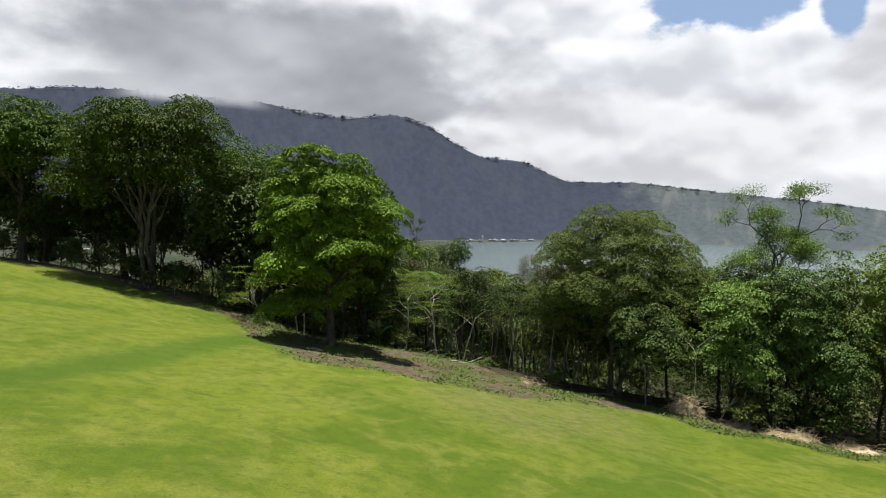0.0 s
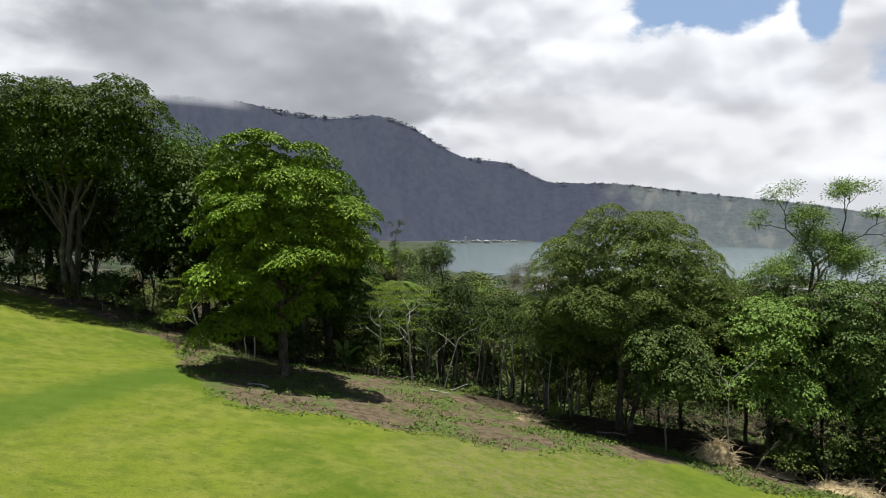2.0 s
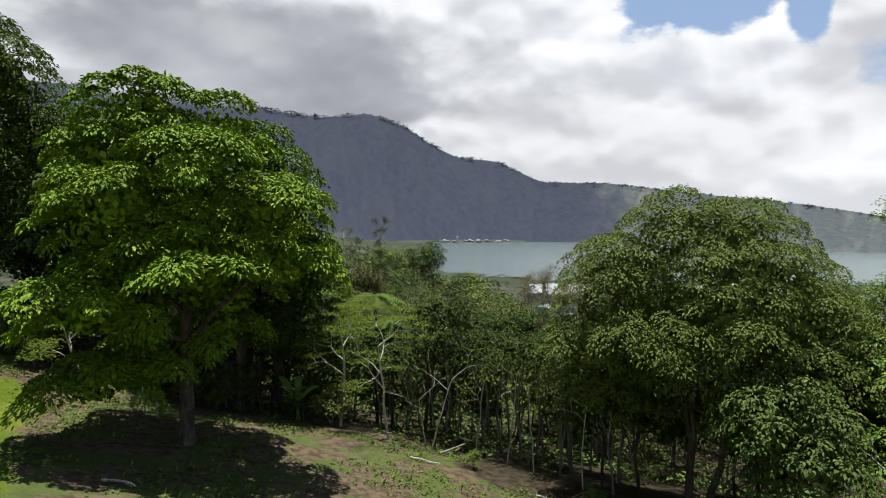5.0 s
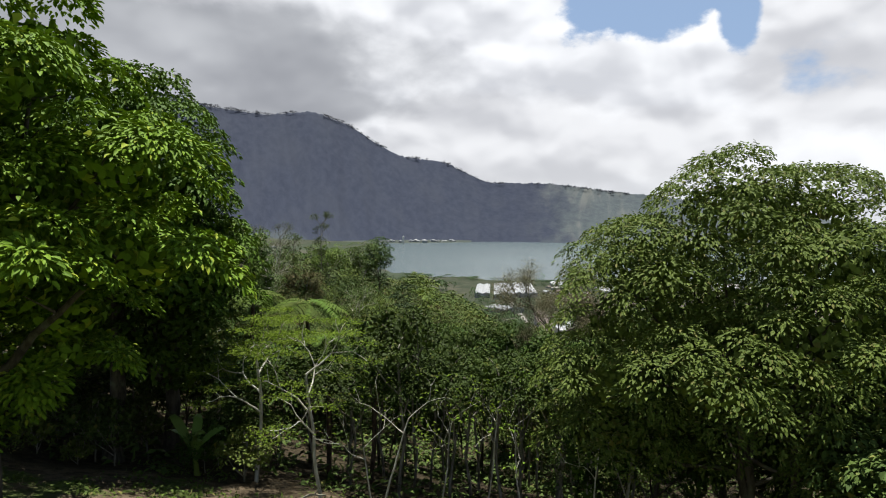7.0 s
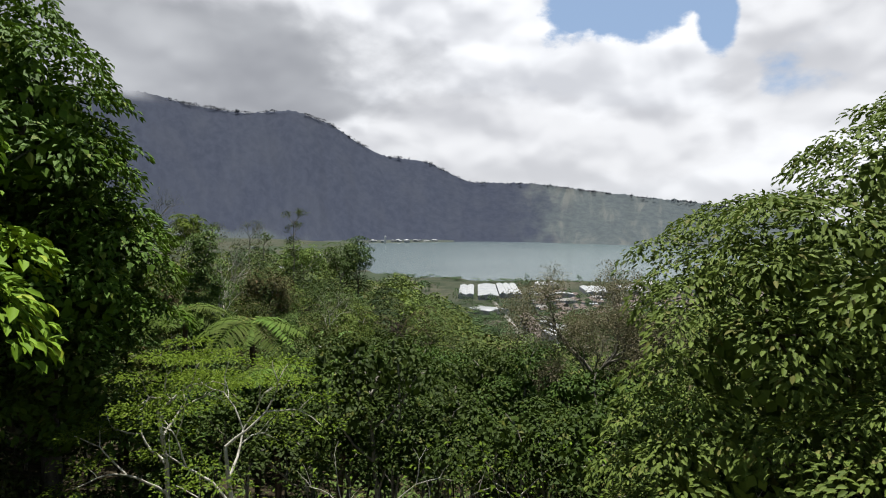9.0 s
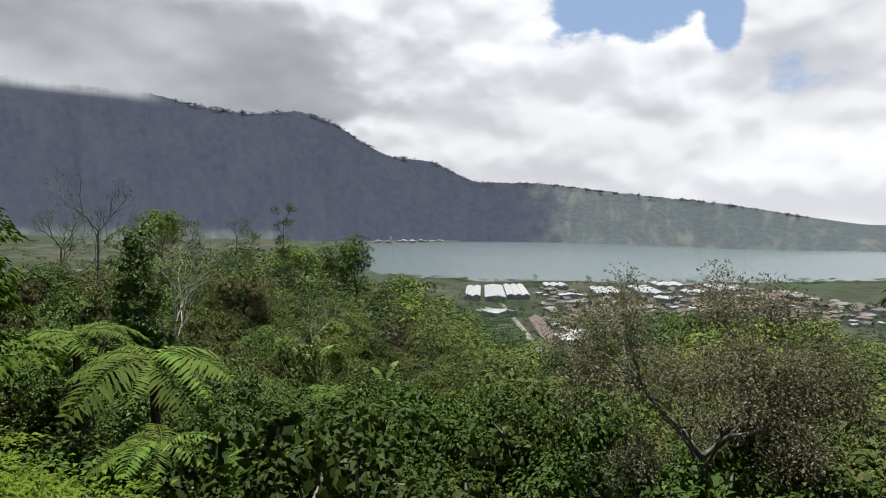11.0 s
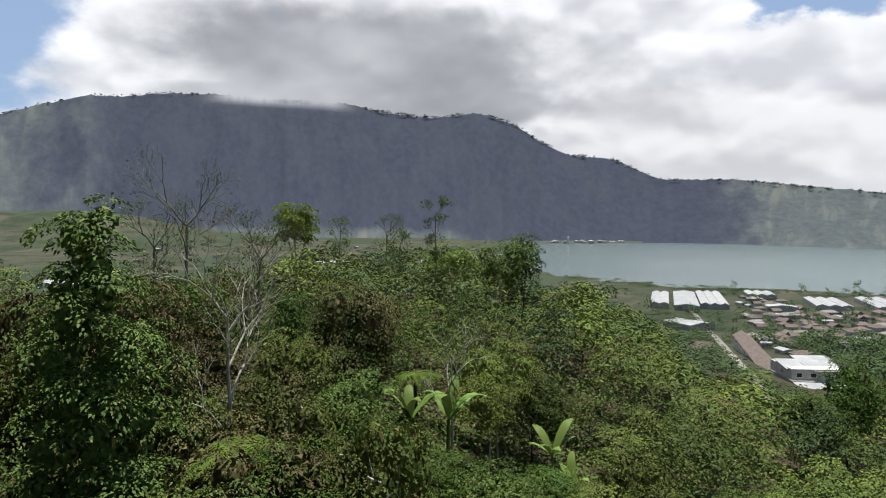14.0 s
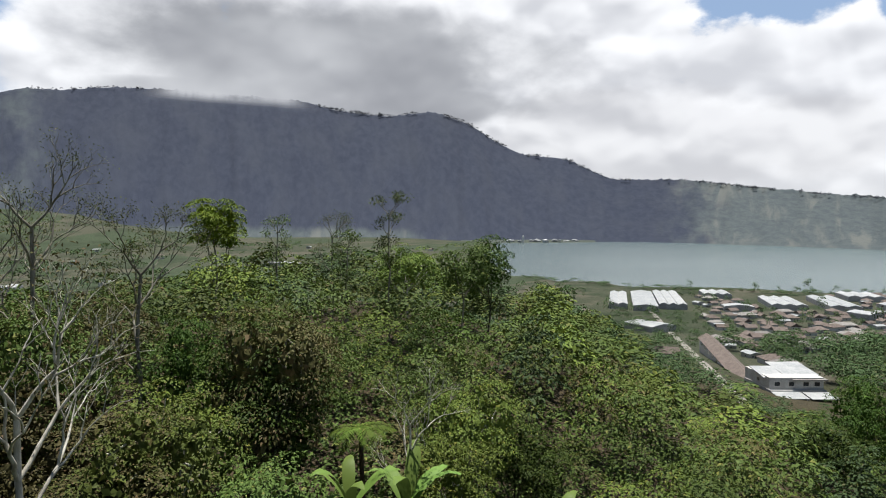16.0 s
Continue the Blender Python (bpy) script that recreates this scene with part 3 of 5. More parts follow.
T.link(T.math("MULTIPLY", attr(T, "mist"), T.ramp(T.noise(pos, 0.004, 3.0), 0.15, 0.5)), lost.inputs[0])
T.link(b.outputs[0], lost.inputs[1])
T.link(thin_air.outputs[0], lost.inputs[2])
T.link(lost.outputs[0], out.inputs[0])

rng = np.random.default_rng(5)
AZ = np.linspace(-110, 110, 1200)
U = np.concatenate([np.linspace(0, 1, 46), np.linspace(1.06, 1.6, 8)])


def wave(v, seed, terms=((0.9, 1.0), (2.1, 0.6), (4.7, 0.35), (9.7, 0.2))):
    q = np.random.default_rng(seed)
    return sum(amp * np.sin(v * fr * 0.5 + q.uniform(0, 6.28)) for fr, amp in terms) / 2.0


ridge = np.interp(AZ, [p[0] for p in RIDGE], [p[1] for p in RIDGE])
ridge = np.convolve(np.pad(ridge, 4, mode="edge"), np.ones(9) / 9, mode="valid")
foot = np.interp(AZ, [p[0] for p in FOOT], [p[1] for p in FOOT]) + 25 * wave(AZ, 3)
depth = 350 + 900 * smooth_step(0.02, 0.17, ridge)
A2, U2 = np.meshgrid(AZ, U, indexing="ij")
f2, d2, r2 = foot[:, None], depth[:, None], ridge[:, None]
ur = np.minimum(U2, 1)
R = f2 + d2 * U2
top = 8.8 + r2 * (f2 + d2)
base = np.where(A2 < 2, WATER - 3 + 14 * smooth_step(2, -15, A2), WATER - 3)
gully = np.abs(wave(A2 * 0.9 + 2.2 * ur + 0.8 * np.sin(ur * 4 + A2 * 0.2), 7)) * 0.9 + 0.25 * np.abs(wave(A2 * 2.6 + 4 * ur, 9))
Z = base + (top - base) * (ur ** 1.18) - (top - base) * 0.022 * gully * np.sin(np.pi * ur) ** 1.2
Z = np.where(U2 > 1, top - (U2 - 1) * d2 * 0.35, Z)
crest = np.clip(1 - np.abs(ur - 1) * 12, 0, 1) * (U2 <= 1)
Z = Z + crest * (rng.random((len(AZ), 1)) ** 4 * 6 + 1.5 * wave(AZ * 9, 12)[:, None]) * smooth_step(0.01, 0.05, r2)
MX, MY = 4 + R * np.sin(np.radians(A2)), 62 + R * np.cos(np.radians(A2))
nu = len(U)
i = (np.arange(len(AZ) - 1)[:, None] * nu + np.arange(nu - 1)[None]).reshape(-1, 1)
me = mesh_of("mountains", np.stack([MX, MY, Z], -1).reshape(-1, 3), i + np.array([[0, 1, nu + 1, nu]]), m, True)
for key, val in (("around", A2), ("upward", U2)):
    me.attributes.new(key, "FLOAT", "POINT").data.foreach_set("value", val.astype(np.float32).ravel())
# where the painted sunlit colour goes: right end, far left and foot
at = me.attributes.new("sunlit", "FLOAT", "POINT")
sunlit_part = np.maximum(smooth_step(10, 26, A2), np.maximum(smooth_step(-24, -44, A2) * 0.55, smooth_step(0.16, 0.02, ur) * smooth_step(4, -12, A2) * 0.75))
at.data.foreach_set("value", sunlit_part.astype(np.float32).ravel())
at = me.attributes.new("mist", "FLOAT", "POINT")
veil = smooth_step(0.90, 1.0, ur) * smooth_step(-30, -26, A2) * smooth_step(-14, -18, A2)
at.data.foreach_set("value", np.where(U2 > 1, np.where(veil > 0, 1.0, 0.0), veil).astype(np.float32).ravel())
RIDGE_TOP = top[:, 0]
RIDGE_R = (f2 + d2)[:, 0]
tagged(new("backdrop_mountains", me), "long dark forested mountain ridge under low cloud, haze and shade in its colour", "mountain", kind="structure")

# trees standing along the crest, the mountain's haze in their leaf colour
q = np.random.default_rng(15)
vs, fs, n0 = [], [], 0
for n in range(900):
    az_t = q.uniform(-48, 40)
    if -29 < az_t < -15.5 or math.sin(az_t * 1.7) + math.sin(az_t * 0.6 + 2) + q.normal(0, 0.7) < -0.2:
        continue
    rr, zz = np.interp(az_t, AZ, RIDGE_R) - q.uniform(0, 40), np.interp(az_t, AZ, RIDGE_TOP)
    h = q.uniform(7, 15) * (0.7 if az_t < -28 else 1.0 if az_t < 9 else 0.65)
    V, F = crown_leaves(q, make_lobes(q, h * 0.42, h * 0.8, h * 0.45, 4), 9, 6, h * 0.28, h * 0.24, 0.3, 1.0, 1.0, -0.2, 0.4, 0.0)
    vs.append(V + np.array([4 + rr * math.sin(radians(az_t)), 62 + rr * math.cos(radians(az_t)), zz - 5.5]))
    fs.append(F + n0)
    n0 += len(V)
tagged(new("ridge_trees", mesh_of("ridge_trees", np.concatenate(vs), np.concatenate(fs), RIDGE_LEAF_HAZED)), "dark trees standing along the mountain crest, haze in their colour", "trees", kind="stuff")

# ---- the wood: single trees first ----


def place(root, x, y, dz=0.0, turn=0.0):
    root.matrix_basis = pose(x, y, ground_at(x, y) + dz, 0, 0, turn)
    return root


hero_lobes = [(0.2, 0, 8.0, 3.6, 3.6, 4.3), (-1.3, 0, 12.7, 2.1, 2.1, 1.6), (1.3, 0.2, 11.9, 2.0, 2.0, 1.5), (3.4, -0.6, 9.2, 2.0, 2.1, 1.5), (4.1, -0.4, 7.2, 1.9, 2.1, 1.4), (-2.1, -0.8, 10.9, 2.0, 2.1, 1.6),
              (-2.6, -0.8, 8.4, 2.0, 2.1, 1.6), (-2.6, -1.2, 5.4, 1.9, 2.1, 1.3), (-1.0, -3.0, 9.2, 2.0, 1.8, 1.5), (1.7, -3.1, 7.2, 2.1, 1.9, 1.5), (-1.6, -3.2, 5.8, 1.9, 1.9, 1.3),
              (1.4, -2.0, 10.8, 1.9, 1.9, 1.3), (0.9, 3.0, 8.8, 2.2, 2.0, 1.9), (-1.8, 3.0, 7.6, 2.2, 2.0, 1.9), (0.2, 1.2, 11.2, 2.1, 2.1, 1.6), (3.4, -1.2, 7.2, 1.8, 1.8, 1.2),
              (-2.4, -1.8, 2.9, 1.7, 1.7, 0.9), (1.4, 1.4, 5.6, 1.8, 1.8, 1.1), (-1.6, 2.0, 3.2, 1.8, 1.8, 1.1),
              (-1.4, 0.2, 2.9, 1.6, 1.5, 0.9), (1.0, 1.8, 4.4, 1.7, 1.6, 1.0)]
place(grown_tree("broadleaf_tree", "rounded broadleaf tree with bright green clustered leaves and dark trunk", 11, 14.0, 5.6, 11.0, LEAF_HERO, BARK_DARK, clumps=420, per=200, leaf=0.185,
                 clump_r=0.80, trunk_r=0.30, droop=0.25, own_lobes=hero_lobes, crown_shift=(-0.1, -0.3), gap=1.65, fine=True), -8.1, 44.6)

DEEP = "tall dark-green rainforest tree with several trunks in shade"
for n, (x, y, h, r, ch, sd) in enumerate([(-25, 53.5, 16.2, 7.4, 11.5, 21), (-38.5, 57, 14.5, 6.2, 10.0, 22), (-17.0, 57, 14.6, 5.6, 12.0, 23), (-9.0, 54.5, 15.4, 5.2, 13.0, 24), (-31, 61, 16.0, 7.0, 13.0, 25),
                                          (-21, 65, 17.0, 6.5, 14.0, 26), (-47, 62, 14.5, 6.5, 11.0, 27), (-13, 62, 15.0, 5.0, 13.0, 28), (-7.4, 56.6, 12.6, 4.0, 12.0, 29)]):
    place(grown_tree("rainforest_tree", DEEP, sd, h, r, ch, LEAF_RAIN, BARK_DARK, lobes=17, clumps=400 if n < 4 or n == 8 else 220, per=62, leaf=0.22, clump_r=0.85, trunk_r=0.36, stems=3 if n == 0 else 1, droop=0.5, gap=1.3), x, y, 0, sd * 40)

r_lobes = [(-3.0, -0.6, 10.3, 1.8, 1.8, 1.4), (4.4, 1.6, 9.4, 2.3, 2.2, 1.9), (2.6, 2.6, 10.8, 2.3, 2.1, 1.8), (5.2, 0.4, 7.4, 2.1, 2.1, 1.8), (0, 0, 7.4, 4.2, 4.0, 3.4), (-1.3, -0.8, 11.6, 2.1, 2.2, 1.7), (1.6, 0.0, 11.4, 2.5, 2.4, 1.7), (0.4, -2.2, 10.2, 2.4, 2.0, 1.7), (3.2, -2.0, 8.0, 2.3, 2.0, 1.8), (-3.4, 0.4, 8.6, 2.2, 2.2, 2.0), (3.8, 0, 9.2, 2.2, 2.2, 2.0), (0, -3.0, 8.4, 2.4, 2.0, 2.0),
           (-2.4, -2.4, 7.6, 2.3, 2.1, 1.6), (2.6, -2.6, 6.4, 2.3, 2.1, 1.9), (-4.2, 0.2, 7.0, 2.0, 2.2, 1.4), (1.2, -3.4, 5.2, 2.0, 1.8, 1.4), (4.2, -1.2, 5.6, 2.0, 2.0, 1.8), (0, 3, 8, 3, 2.4, 2.4),
           (-3.0, 1.6, 10.0, 2.0, 2.0, 1.5), (3.6, -2.6, 3.4, 2.0, 1.9, 1.3), (-3.8, 1.2, 5.2, 2.0, 1.9, 1.5), (-1.0, 1.6, 4.6, 2.2, 1.8, 1.5)]
place(grown_tree("domed_tree", "dome-shaped grey-green tree with thin bare twigs showing", 31, 13.0, 5.8, 11.0, LEAF_DOME, BARK_DARK, clumps=760, per=130, leaf=0.12, clump_r=0.62, trunk_r=0.24, stems=3,
                 own_lobes=r_lobes, droop=0.5, gap=1.25, fine=True), 12.4, 45.2, 0.3)
place(grown_tree("young_tree", "small leafy tree with thin pale stem and yellowing leaves", 33, 6.8, 2.7, 5.8, LEAF_MID, BARK_GREY, lobes=15, clumps=250, per=60, leaf=0.16, clump_r=0.6, trunk_r=0.06,
                 droop=0.7), 13.2, 40.4)
for x, y, h, r, sd in [(19.0, 41.0, 9.9, 3.2, 41), (23.5, 40.0, 10.6, 3.6, 42), (28.5, 40.5, 13.4, 4.0, 43), (33, 42, 13.4, 4.6, 44), (20.5, 46, 11.4, 4.0, 45), (26, 47, 11.4, 4.2, 46), (31.5, 37.5, 9.0, 3.6, 47),
                       (18.5, 51, 10.5, 4.2, 48), (37, 45, 14.5, 5, 49)]:
    place(grown_tree("thicket_tree", "dense leafy thicket tree with drooping foliage to the ground", sd, h, r, h * 0.92, LEAF_DOME if sd % 3 else LEAF_MID, BARK_DARK, lobes=13, clumps=250, per=64, leaf=0.16,
                     clump_r=0.58, trunk_r=0.13, droop=0.6), x, y, 0, sd * 50)


def sparse_tree(name, label, seed, trunk, trunk_r, limb_len, levels, spread, kids, bark, leaf_mat, per, leaf, clump_r, category="tree", limbs=4, up=0.15, lean=(0, 0), flatten=1.0, shrink=0.72):
    """A tree whose forking branches show between small clumps of leaves."""
    rng = np.random.default_rng(seed)
    root = tagged(new(name), label, category)
    pts = bend(rng, (0, 0, -0.4), (lean[0], lean[1], trunk), 0, 0.08, 8)
    part("trunk", mesh_of("trunk", *tubes([(pts, taper(trunk_r, trunk_r * 0.55, 8))], 8), bark, True), root)
    tips = []
    for i in range(limbs):
        an = i * 6.28 / limbs + rng.normal(0, 0.3)
        q = pts[7 - (i % 4)]
        lines, tp = fork(rng, q, (math.cos(an) * spread, math.sin(an) * spread, 0.75), limb_len * rng.uniform(0.8, 1.15), trunk_r * 0.5, levels, spread, kids, up, shrink)
        part("limb", mesh_of("limb", *tubes(lines, 5), bark, True), root)
        tips += tp
    if per:
        C = np.array([p for p, _ in tips])
        n = len(C) * per
        off = unit(rng.normal(size=(n, 3)))
        P = np.repeat(C, per, axis=0) + off * clump_r * rng.uniform(0.2, 1, (n, 1)) * np.array([1, 1, flatten])
        D = unit(off * np.array([1, 1, flatten]) + rng.normal(0, 0.3, (n, 3)))
        N = unit(np.array([0, 0, 1.0]) + rng.normal(0, 0.35, (n, 3)))
        L = leaf * rng.uniform(0.6, 1.3, n)
        part("crown", mesh_of("crown", *leaves(P, D, N, L, L * 0.45), leaf_mat), root)
    return root


def rise(x, y, z):
    """From the ground at (x, y) up to the height z."""
    return z - ground_at(x, y)


for x, y, fk, ln, sd in [(23.6, 44.4, 7.9, 2.1, 51)]:
    place(sparse_tree("umbrella_tree", "flat-topped tree with dark forking branches and thin crown", sd, rise(x, y, fk), 0.17, ln, 4, 0.72, 2, BARK_DARK, LEAF_DOME, 170, 0.12, 0.80, limbs=7, up=0.16, flatten=0.5), x, y)
place(sparse_tree("dry_tree", "rounded dry tree with brown twigs and withered leaves", 61, rise(9.6, 54.8, 4.4), 0.14, 1.08, 4, 0.66, 2, BARK_GREY, LEAF_DRY, 210, 0.065, 0.46, limbs=9, up=0.06, shrink=0.77), 9.6, 54.8)
for x, y, fk, rad, ln, kids, bark, lm, per, lab, sd in [(-15.8, 94.5, 8.6, 0.13, 1.7, 2, BARK_GREY, LEAF_OLIVE, 7, "tall pale half-bare tree with a few leaves", 71), (-11.4, 95, 6.6, 0.12, 1.5, 2, BARK_GREY, LEAF_OLIVE, 14, "tall pale half-bare tree with a few leaves", 72),
                                                       (-7.2, 82.5, 4.4, 0.12, 1.9, 2, BARK_PALE, LEAF_RUST, 5, "leafless grey-barked tree with crooked branches", 73), (0.3, 92.5, 1.2, 0.08, 1.2, 2, BARK_PALE, LEAF_OLIVE, 4, "leafless grey-barked tree with crooked branches", 74),
                                                       (-19.5, 97, 7.2, 0.12, 1.5, 2, BARK_GREY, LEAF_OLIVE, 9, "tall pale half-bare tree with a few leaves", 75), (-12.5, 133, 7.6, 0.10, 1.3, 2, BARK_GREY, LEAF_OLIVE, 8, "tall pale half-bare tree with a few leaves", 76)]:
    place(sparse_tree("bare_tree", lab, sd, rise(x, y, fk), rad, ln * 0.9, 4, 0.6, kids, bark, lm, per, 0.11, 0.42, limbs=6, up=0.25), x, y)

place(grown_tree("round_tree", "small round-crowned tree standing above the canopy", 78, rise(-17.3, 115.5, 10.7), 2.3, 4.6, LEAF_HERO, BARK_GREY, lobes=9, clumps=120, per=60, leaf=0.16, clump_r=0.55, trunk_r=0.10, gap=1.3), -17.3, 115.5)
cone_h = rise(-6.4, 73.8, 9.3)
cone_rng = np.random.default_rng(80)
cone_lobes = [(0, 0, cone_h * 0.45, 1.2, 1.2, cone_h * 0.38)]
for k in range(30):
    up_k = 0.10 + 0.86 * (k + 0.5) / 30
    wide_k = (1 - up_k) * 2.2 + 0.25
    turn_k = k * 2.4 + cone_rng.normal(0, 0.3)
    cone_lobes.append((math.cos(turn_k) * wide_k * 0.8, math.sin(turn_k) * wide_k * 0.8, cone_h * up_k, 0.45 + wide_k * 0.3, 0.45 + wide_k * 0.3, 0.62))
place(grown_tree("conical_tree", "bushy upright dark-green tree with narrow top", 79, rise(-6.4, 73.8, 9.3), 2.4, rise(-6.4, 73.8, 8.6), LEAF_MID, BARK_DARK, clumps=330, per=60, leaf=0.13, clump_r=0.46, trunk_r=0.12, own_lobes=cone_lobes), -6.4, 73.8)
for x, y, top, sd in [(-18.2, 133, 8.0, 171), (-5.3, 124.7, 9.6, 172), (-9.8, 128, 6.6, 173)]:
    place(sparse_tree("thin_tree", "thin tall tree with sparse small leaf clumps", sd, rise(x, y, top), 0.09, 0.9, 2, 0.6, 2, BARK_GREY, LEAF_MID, 26, 0.2, 0.45, limbs=9, up=0.2), x, y)
# saplings at the wood's edge: pale crooked stems, some with flat feathery foliage
for x, y, fk, ln, per, limbs, r, sd in [(-3.2, 53.2, 4.4, (0.1, -0.3), 170, 5, 0.09, 81), (-0.5, 50.8, 4.2, (-0.5, -0.3), 110, 4, 0.08, 82), (1.5, 50.0, 2.6, (1.1, 0.2), 4, 2, 0.06, 83), (1.4, 50.1, 1.6, (-0.4, 0.1), 3, 2, 0.05, 89),
                                        (-14.2, 49.5, 5.4, (-0.9, -0.6), 60, 5, 0.08, 84), (-10.9, 48.6, 4.9, (0.1, 0), 30, 3, 0.07, 85), (-11.3, 48.4, 4.9, (-0.2, 0), 30, 3, 0.07, 86),
                                        (3.8, 50.5, 2.4, (0.4, 0), 8, 3, 0.05, 190), (6.4, 48.8, 2.6, (-0.3, 0), 8, 3, 0.05, 191), (8.2, 46.8, 2.6, (0.2, 0.2), 6, 3, 0.05, 192),
                                        (5.2, 49.6, 3.0, (0.5, 0.1), 6, 3, 0.05, 193), (15.8, 38.6, 2.6, (0.1, 0), 12, 3, 0.05, 194)]:
    place(sparse_tree("sapling", "slender pale-stemmed sapling with flat feathery green foliage" if per > 20 else "slender crooked pale sapling with almost bare twigs", sd, rise(x, y, fk), r * (0.95 if per > 80 else 0.72), 1.25 if per > 80 else 0.95, 2, 0.95, 2, BARK_PALE,
                      LEAF_FEATHER, per, 0.10 if per > 80 else 0.16, 0.80, "sapling", limbs=limbs, up=0.12 if per > 20 else 0.4, lean=ln, flatten=0.09), x, y)

# ---- ferns and bananas ----


def frond(rng, length, droop, pairs=26, width=0.30):
    """One arching fern frond: a midrib and two rows of leaflets, growing along +x."""
    t = np.linspace(0, 1, pairs)
    X = length * (t - 0.12 * t ** 2)
    Zc = length * (0.42 * t - droop * t ** 2)
    mid = np.stack([X, 0.04 * length * np.sin(t * 3 + rng.random() * 6), Zc], -1)
    V1, F1 = tubes([(mid[::3], taper(0.022, 0.006, len(mid[::3])))], 4)
    T3 = unit(np.gradient(mid, axis=0))
    Vs, Fs, k = [V1], [F1], len(V1)
    prof = np.sin(np.pi * np.clip(t * 0.93 + 0.10, 0, 1)) ** 0.7
    for s in (-1, 1):
        side = np.array([0, s, 0])
        D = unit(side + T3 * 0.35 + rng.normal(0, 0.06, (pairs, 3)) + np.array([0, 0, -0.18]))
        up = unit(np.cross(T3, side) * s + np.array([0, 0, 0.5]))
        L = length * width * prof * rng.uniform(0.9, 1.1, pairs)
        V, F = leaves(mid, D, up, L, np.full(pairs, length * 0.040), 0.1)
        Vs.append(V)
        Fs.append(F + k)
        k += len(V)
    return np.concatenate(Vs), np.concatenate(Fs)


def tree_fern(seed, stem_h, length, count, label="tree fern with arching yellow-green fronds on dark stem"):
    rng = np.random.default_rng(seed)
    root = tagged(new("tree_fern"), label, "fern", "tree ferns on the slope")
    pts = bend(rng, (0, 0, -0.4), (rng.normal(0, 0.15), rng.normal(0, 0.15), stem_h), 0, 0.05, 7)
    part("stem", mesh_of("stem", *tubes([(pts, taper(0.12, 0.10, 7))], 8), BARK_FERN, True), root)
    ms = [mesh_of("frond", *frond(rng, length, dr), LEAF_FERN) for dr in (0.55, 0.72, 0.9)]
    for i in range(count):
        f = part("frond", ms[i % 3], root)
        f.matrix_basis = Matrix.Translation(pts[-1]) @ pose(0, 0, 0, rng.normal(0, 8), rng.normal(0, 9), i * 360 / count + rng.normal(0, 9)) @ Matrix.Scale(rng.uniform(0.8, 1.12), 4)
    return root


for x, y, zt, l, c, sd in [(-1.7, 60.3, 5.5, 2.6, 14, 91), (1.3, 56.2, 4.2, 1.5, 12, 92), (-4.9, 64.0, 5.5, 2.3, 13, 93), (-2.5, 97.8, -0.6, 2.0, 10, 94), (-9.5, 70, 4.3, 2.4, 12, 95), (1.8, 75, 0.6, 1.8, 11, 96),
                           (8.2, 84, -3.2, 1.8, 10, 97), (-0.6, 57.4, 4.4, 1.5, 10, 98), (-4.2, 77, 1.8, 1.9, 10, 99), (11.5, 78, -3.6, 1.7, 10, 100)]:
    gz = ground_at(x, y)
    place(tree_fern(sd, max(zt - gz, 0.8), l, c), x, y, 0, sd * 33)


def banana_plant(seed, stem_h, length, count):
    rng = np.random.default_rng(seed)
    root = tagged(new("banana_plant"), "banana plant with long pale arching green leaves", "banana plant", "banana plants in the gully")
    pts = bend(rng, (0, 0, -0.3), (0.1, 0.05, stem_h), 0, 0.03, 5)
    part("stem", mesh_of("stem", *tubes([(pts, taper(0.13, 0.08, 5))], 8), LEAF_LIME, True), root)
    for i in range(count):
        n = 12
        t = np.linspace(0, 1, n)
        l = length * rng.uniform(0.75, 1.1)
        tilt = rng.uniform(0.9, 2.0)
        mid = np.stack([l * t * 0.7, 0 * t, l * (tilt * t - 0.62 * tilt * t ** 2)], -1)
        w = l * 0.095 * np.clip(np.sin(np.pi * np.clip(t * 0.86 + 0.12, 0, 1)), 0.02, 1) * (t > 0.08) + 0.02
        V = np.concatenate([mid + np.stack([0 * t, w, -0.25 * w + 0.02 * rng.normal(size=n)], -1), mid, mid + np.stack([0 * t, -w, -0.25 * w + 0.02 * rng.normal(size=n)], -1)])
        k = np.arange(n - 1)[:, None]
        F = np.concatenate([k + np.array([[0, n, n + 1, 1]]), k + np.array([[n, 2 * n, 2 * n + 1, n + 1]])])
        lf = part("leaf", mesh_of("leaf", V, F, LEAF_BANANA, True), root)
        lf.matrix_basis = Matrix.Translation(pts[-1]) @ pose(0, 0, 0, rng.normal(0, 12), 0, i * 360 / count + rng.normal(0, 20))
    return root


for x, y, hh, l, sd in [(0.2, 91.4, 4.3, 2.6, 111), (5.6, 94, 3.2, 2.4, 112), (-2.6, 88.5, 1.8, 2.0, 113), (6.8, 92, 2.6, 2.0, 114), (-1.6, 91.0, 3.7, 2.4, 115), (4.2, 86.5, 1.0, 1.9, 116), (-23, 55.5, 0.9, 1.6, 117), (-5.4, 53.2, 0.9, 1.6, 118)]:
    place(banana_plant(sd, hh, l, 6), x, y, 0, sd * 29)

# ---- the wood: mass of trees and shrubs, built once and copied ----
KIND_H = (8.0, 7.6, 7.2, 7.4, 6.4, 9.0)


def wood_tree(label, seed, h, r, leaf_mat, bark, clumps, per, leaf, clump_r, lobes=12, droop=0.5):
    return grown_tree("forest_tree", label, seed, h, r, h * 0.84, leaf_mat, bark, lobes=lobes, clumps=clumps, per=per, leaf=leaf, clump_r=clump_r, trunk_r=0.09, joined=True, droop=droop, low=-0.12)


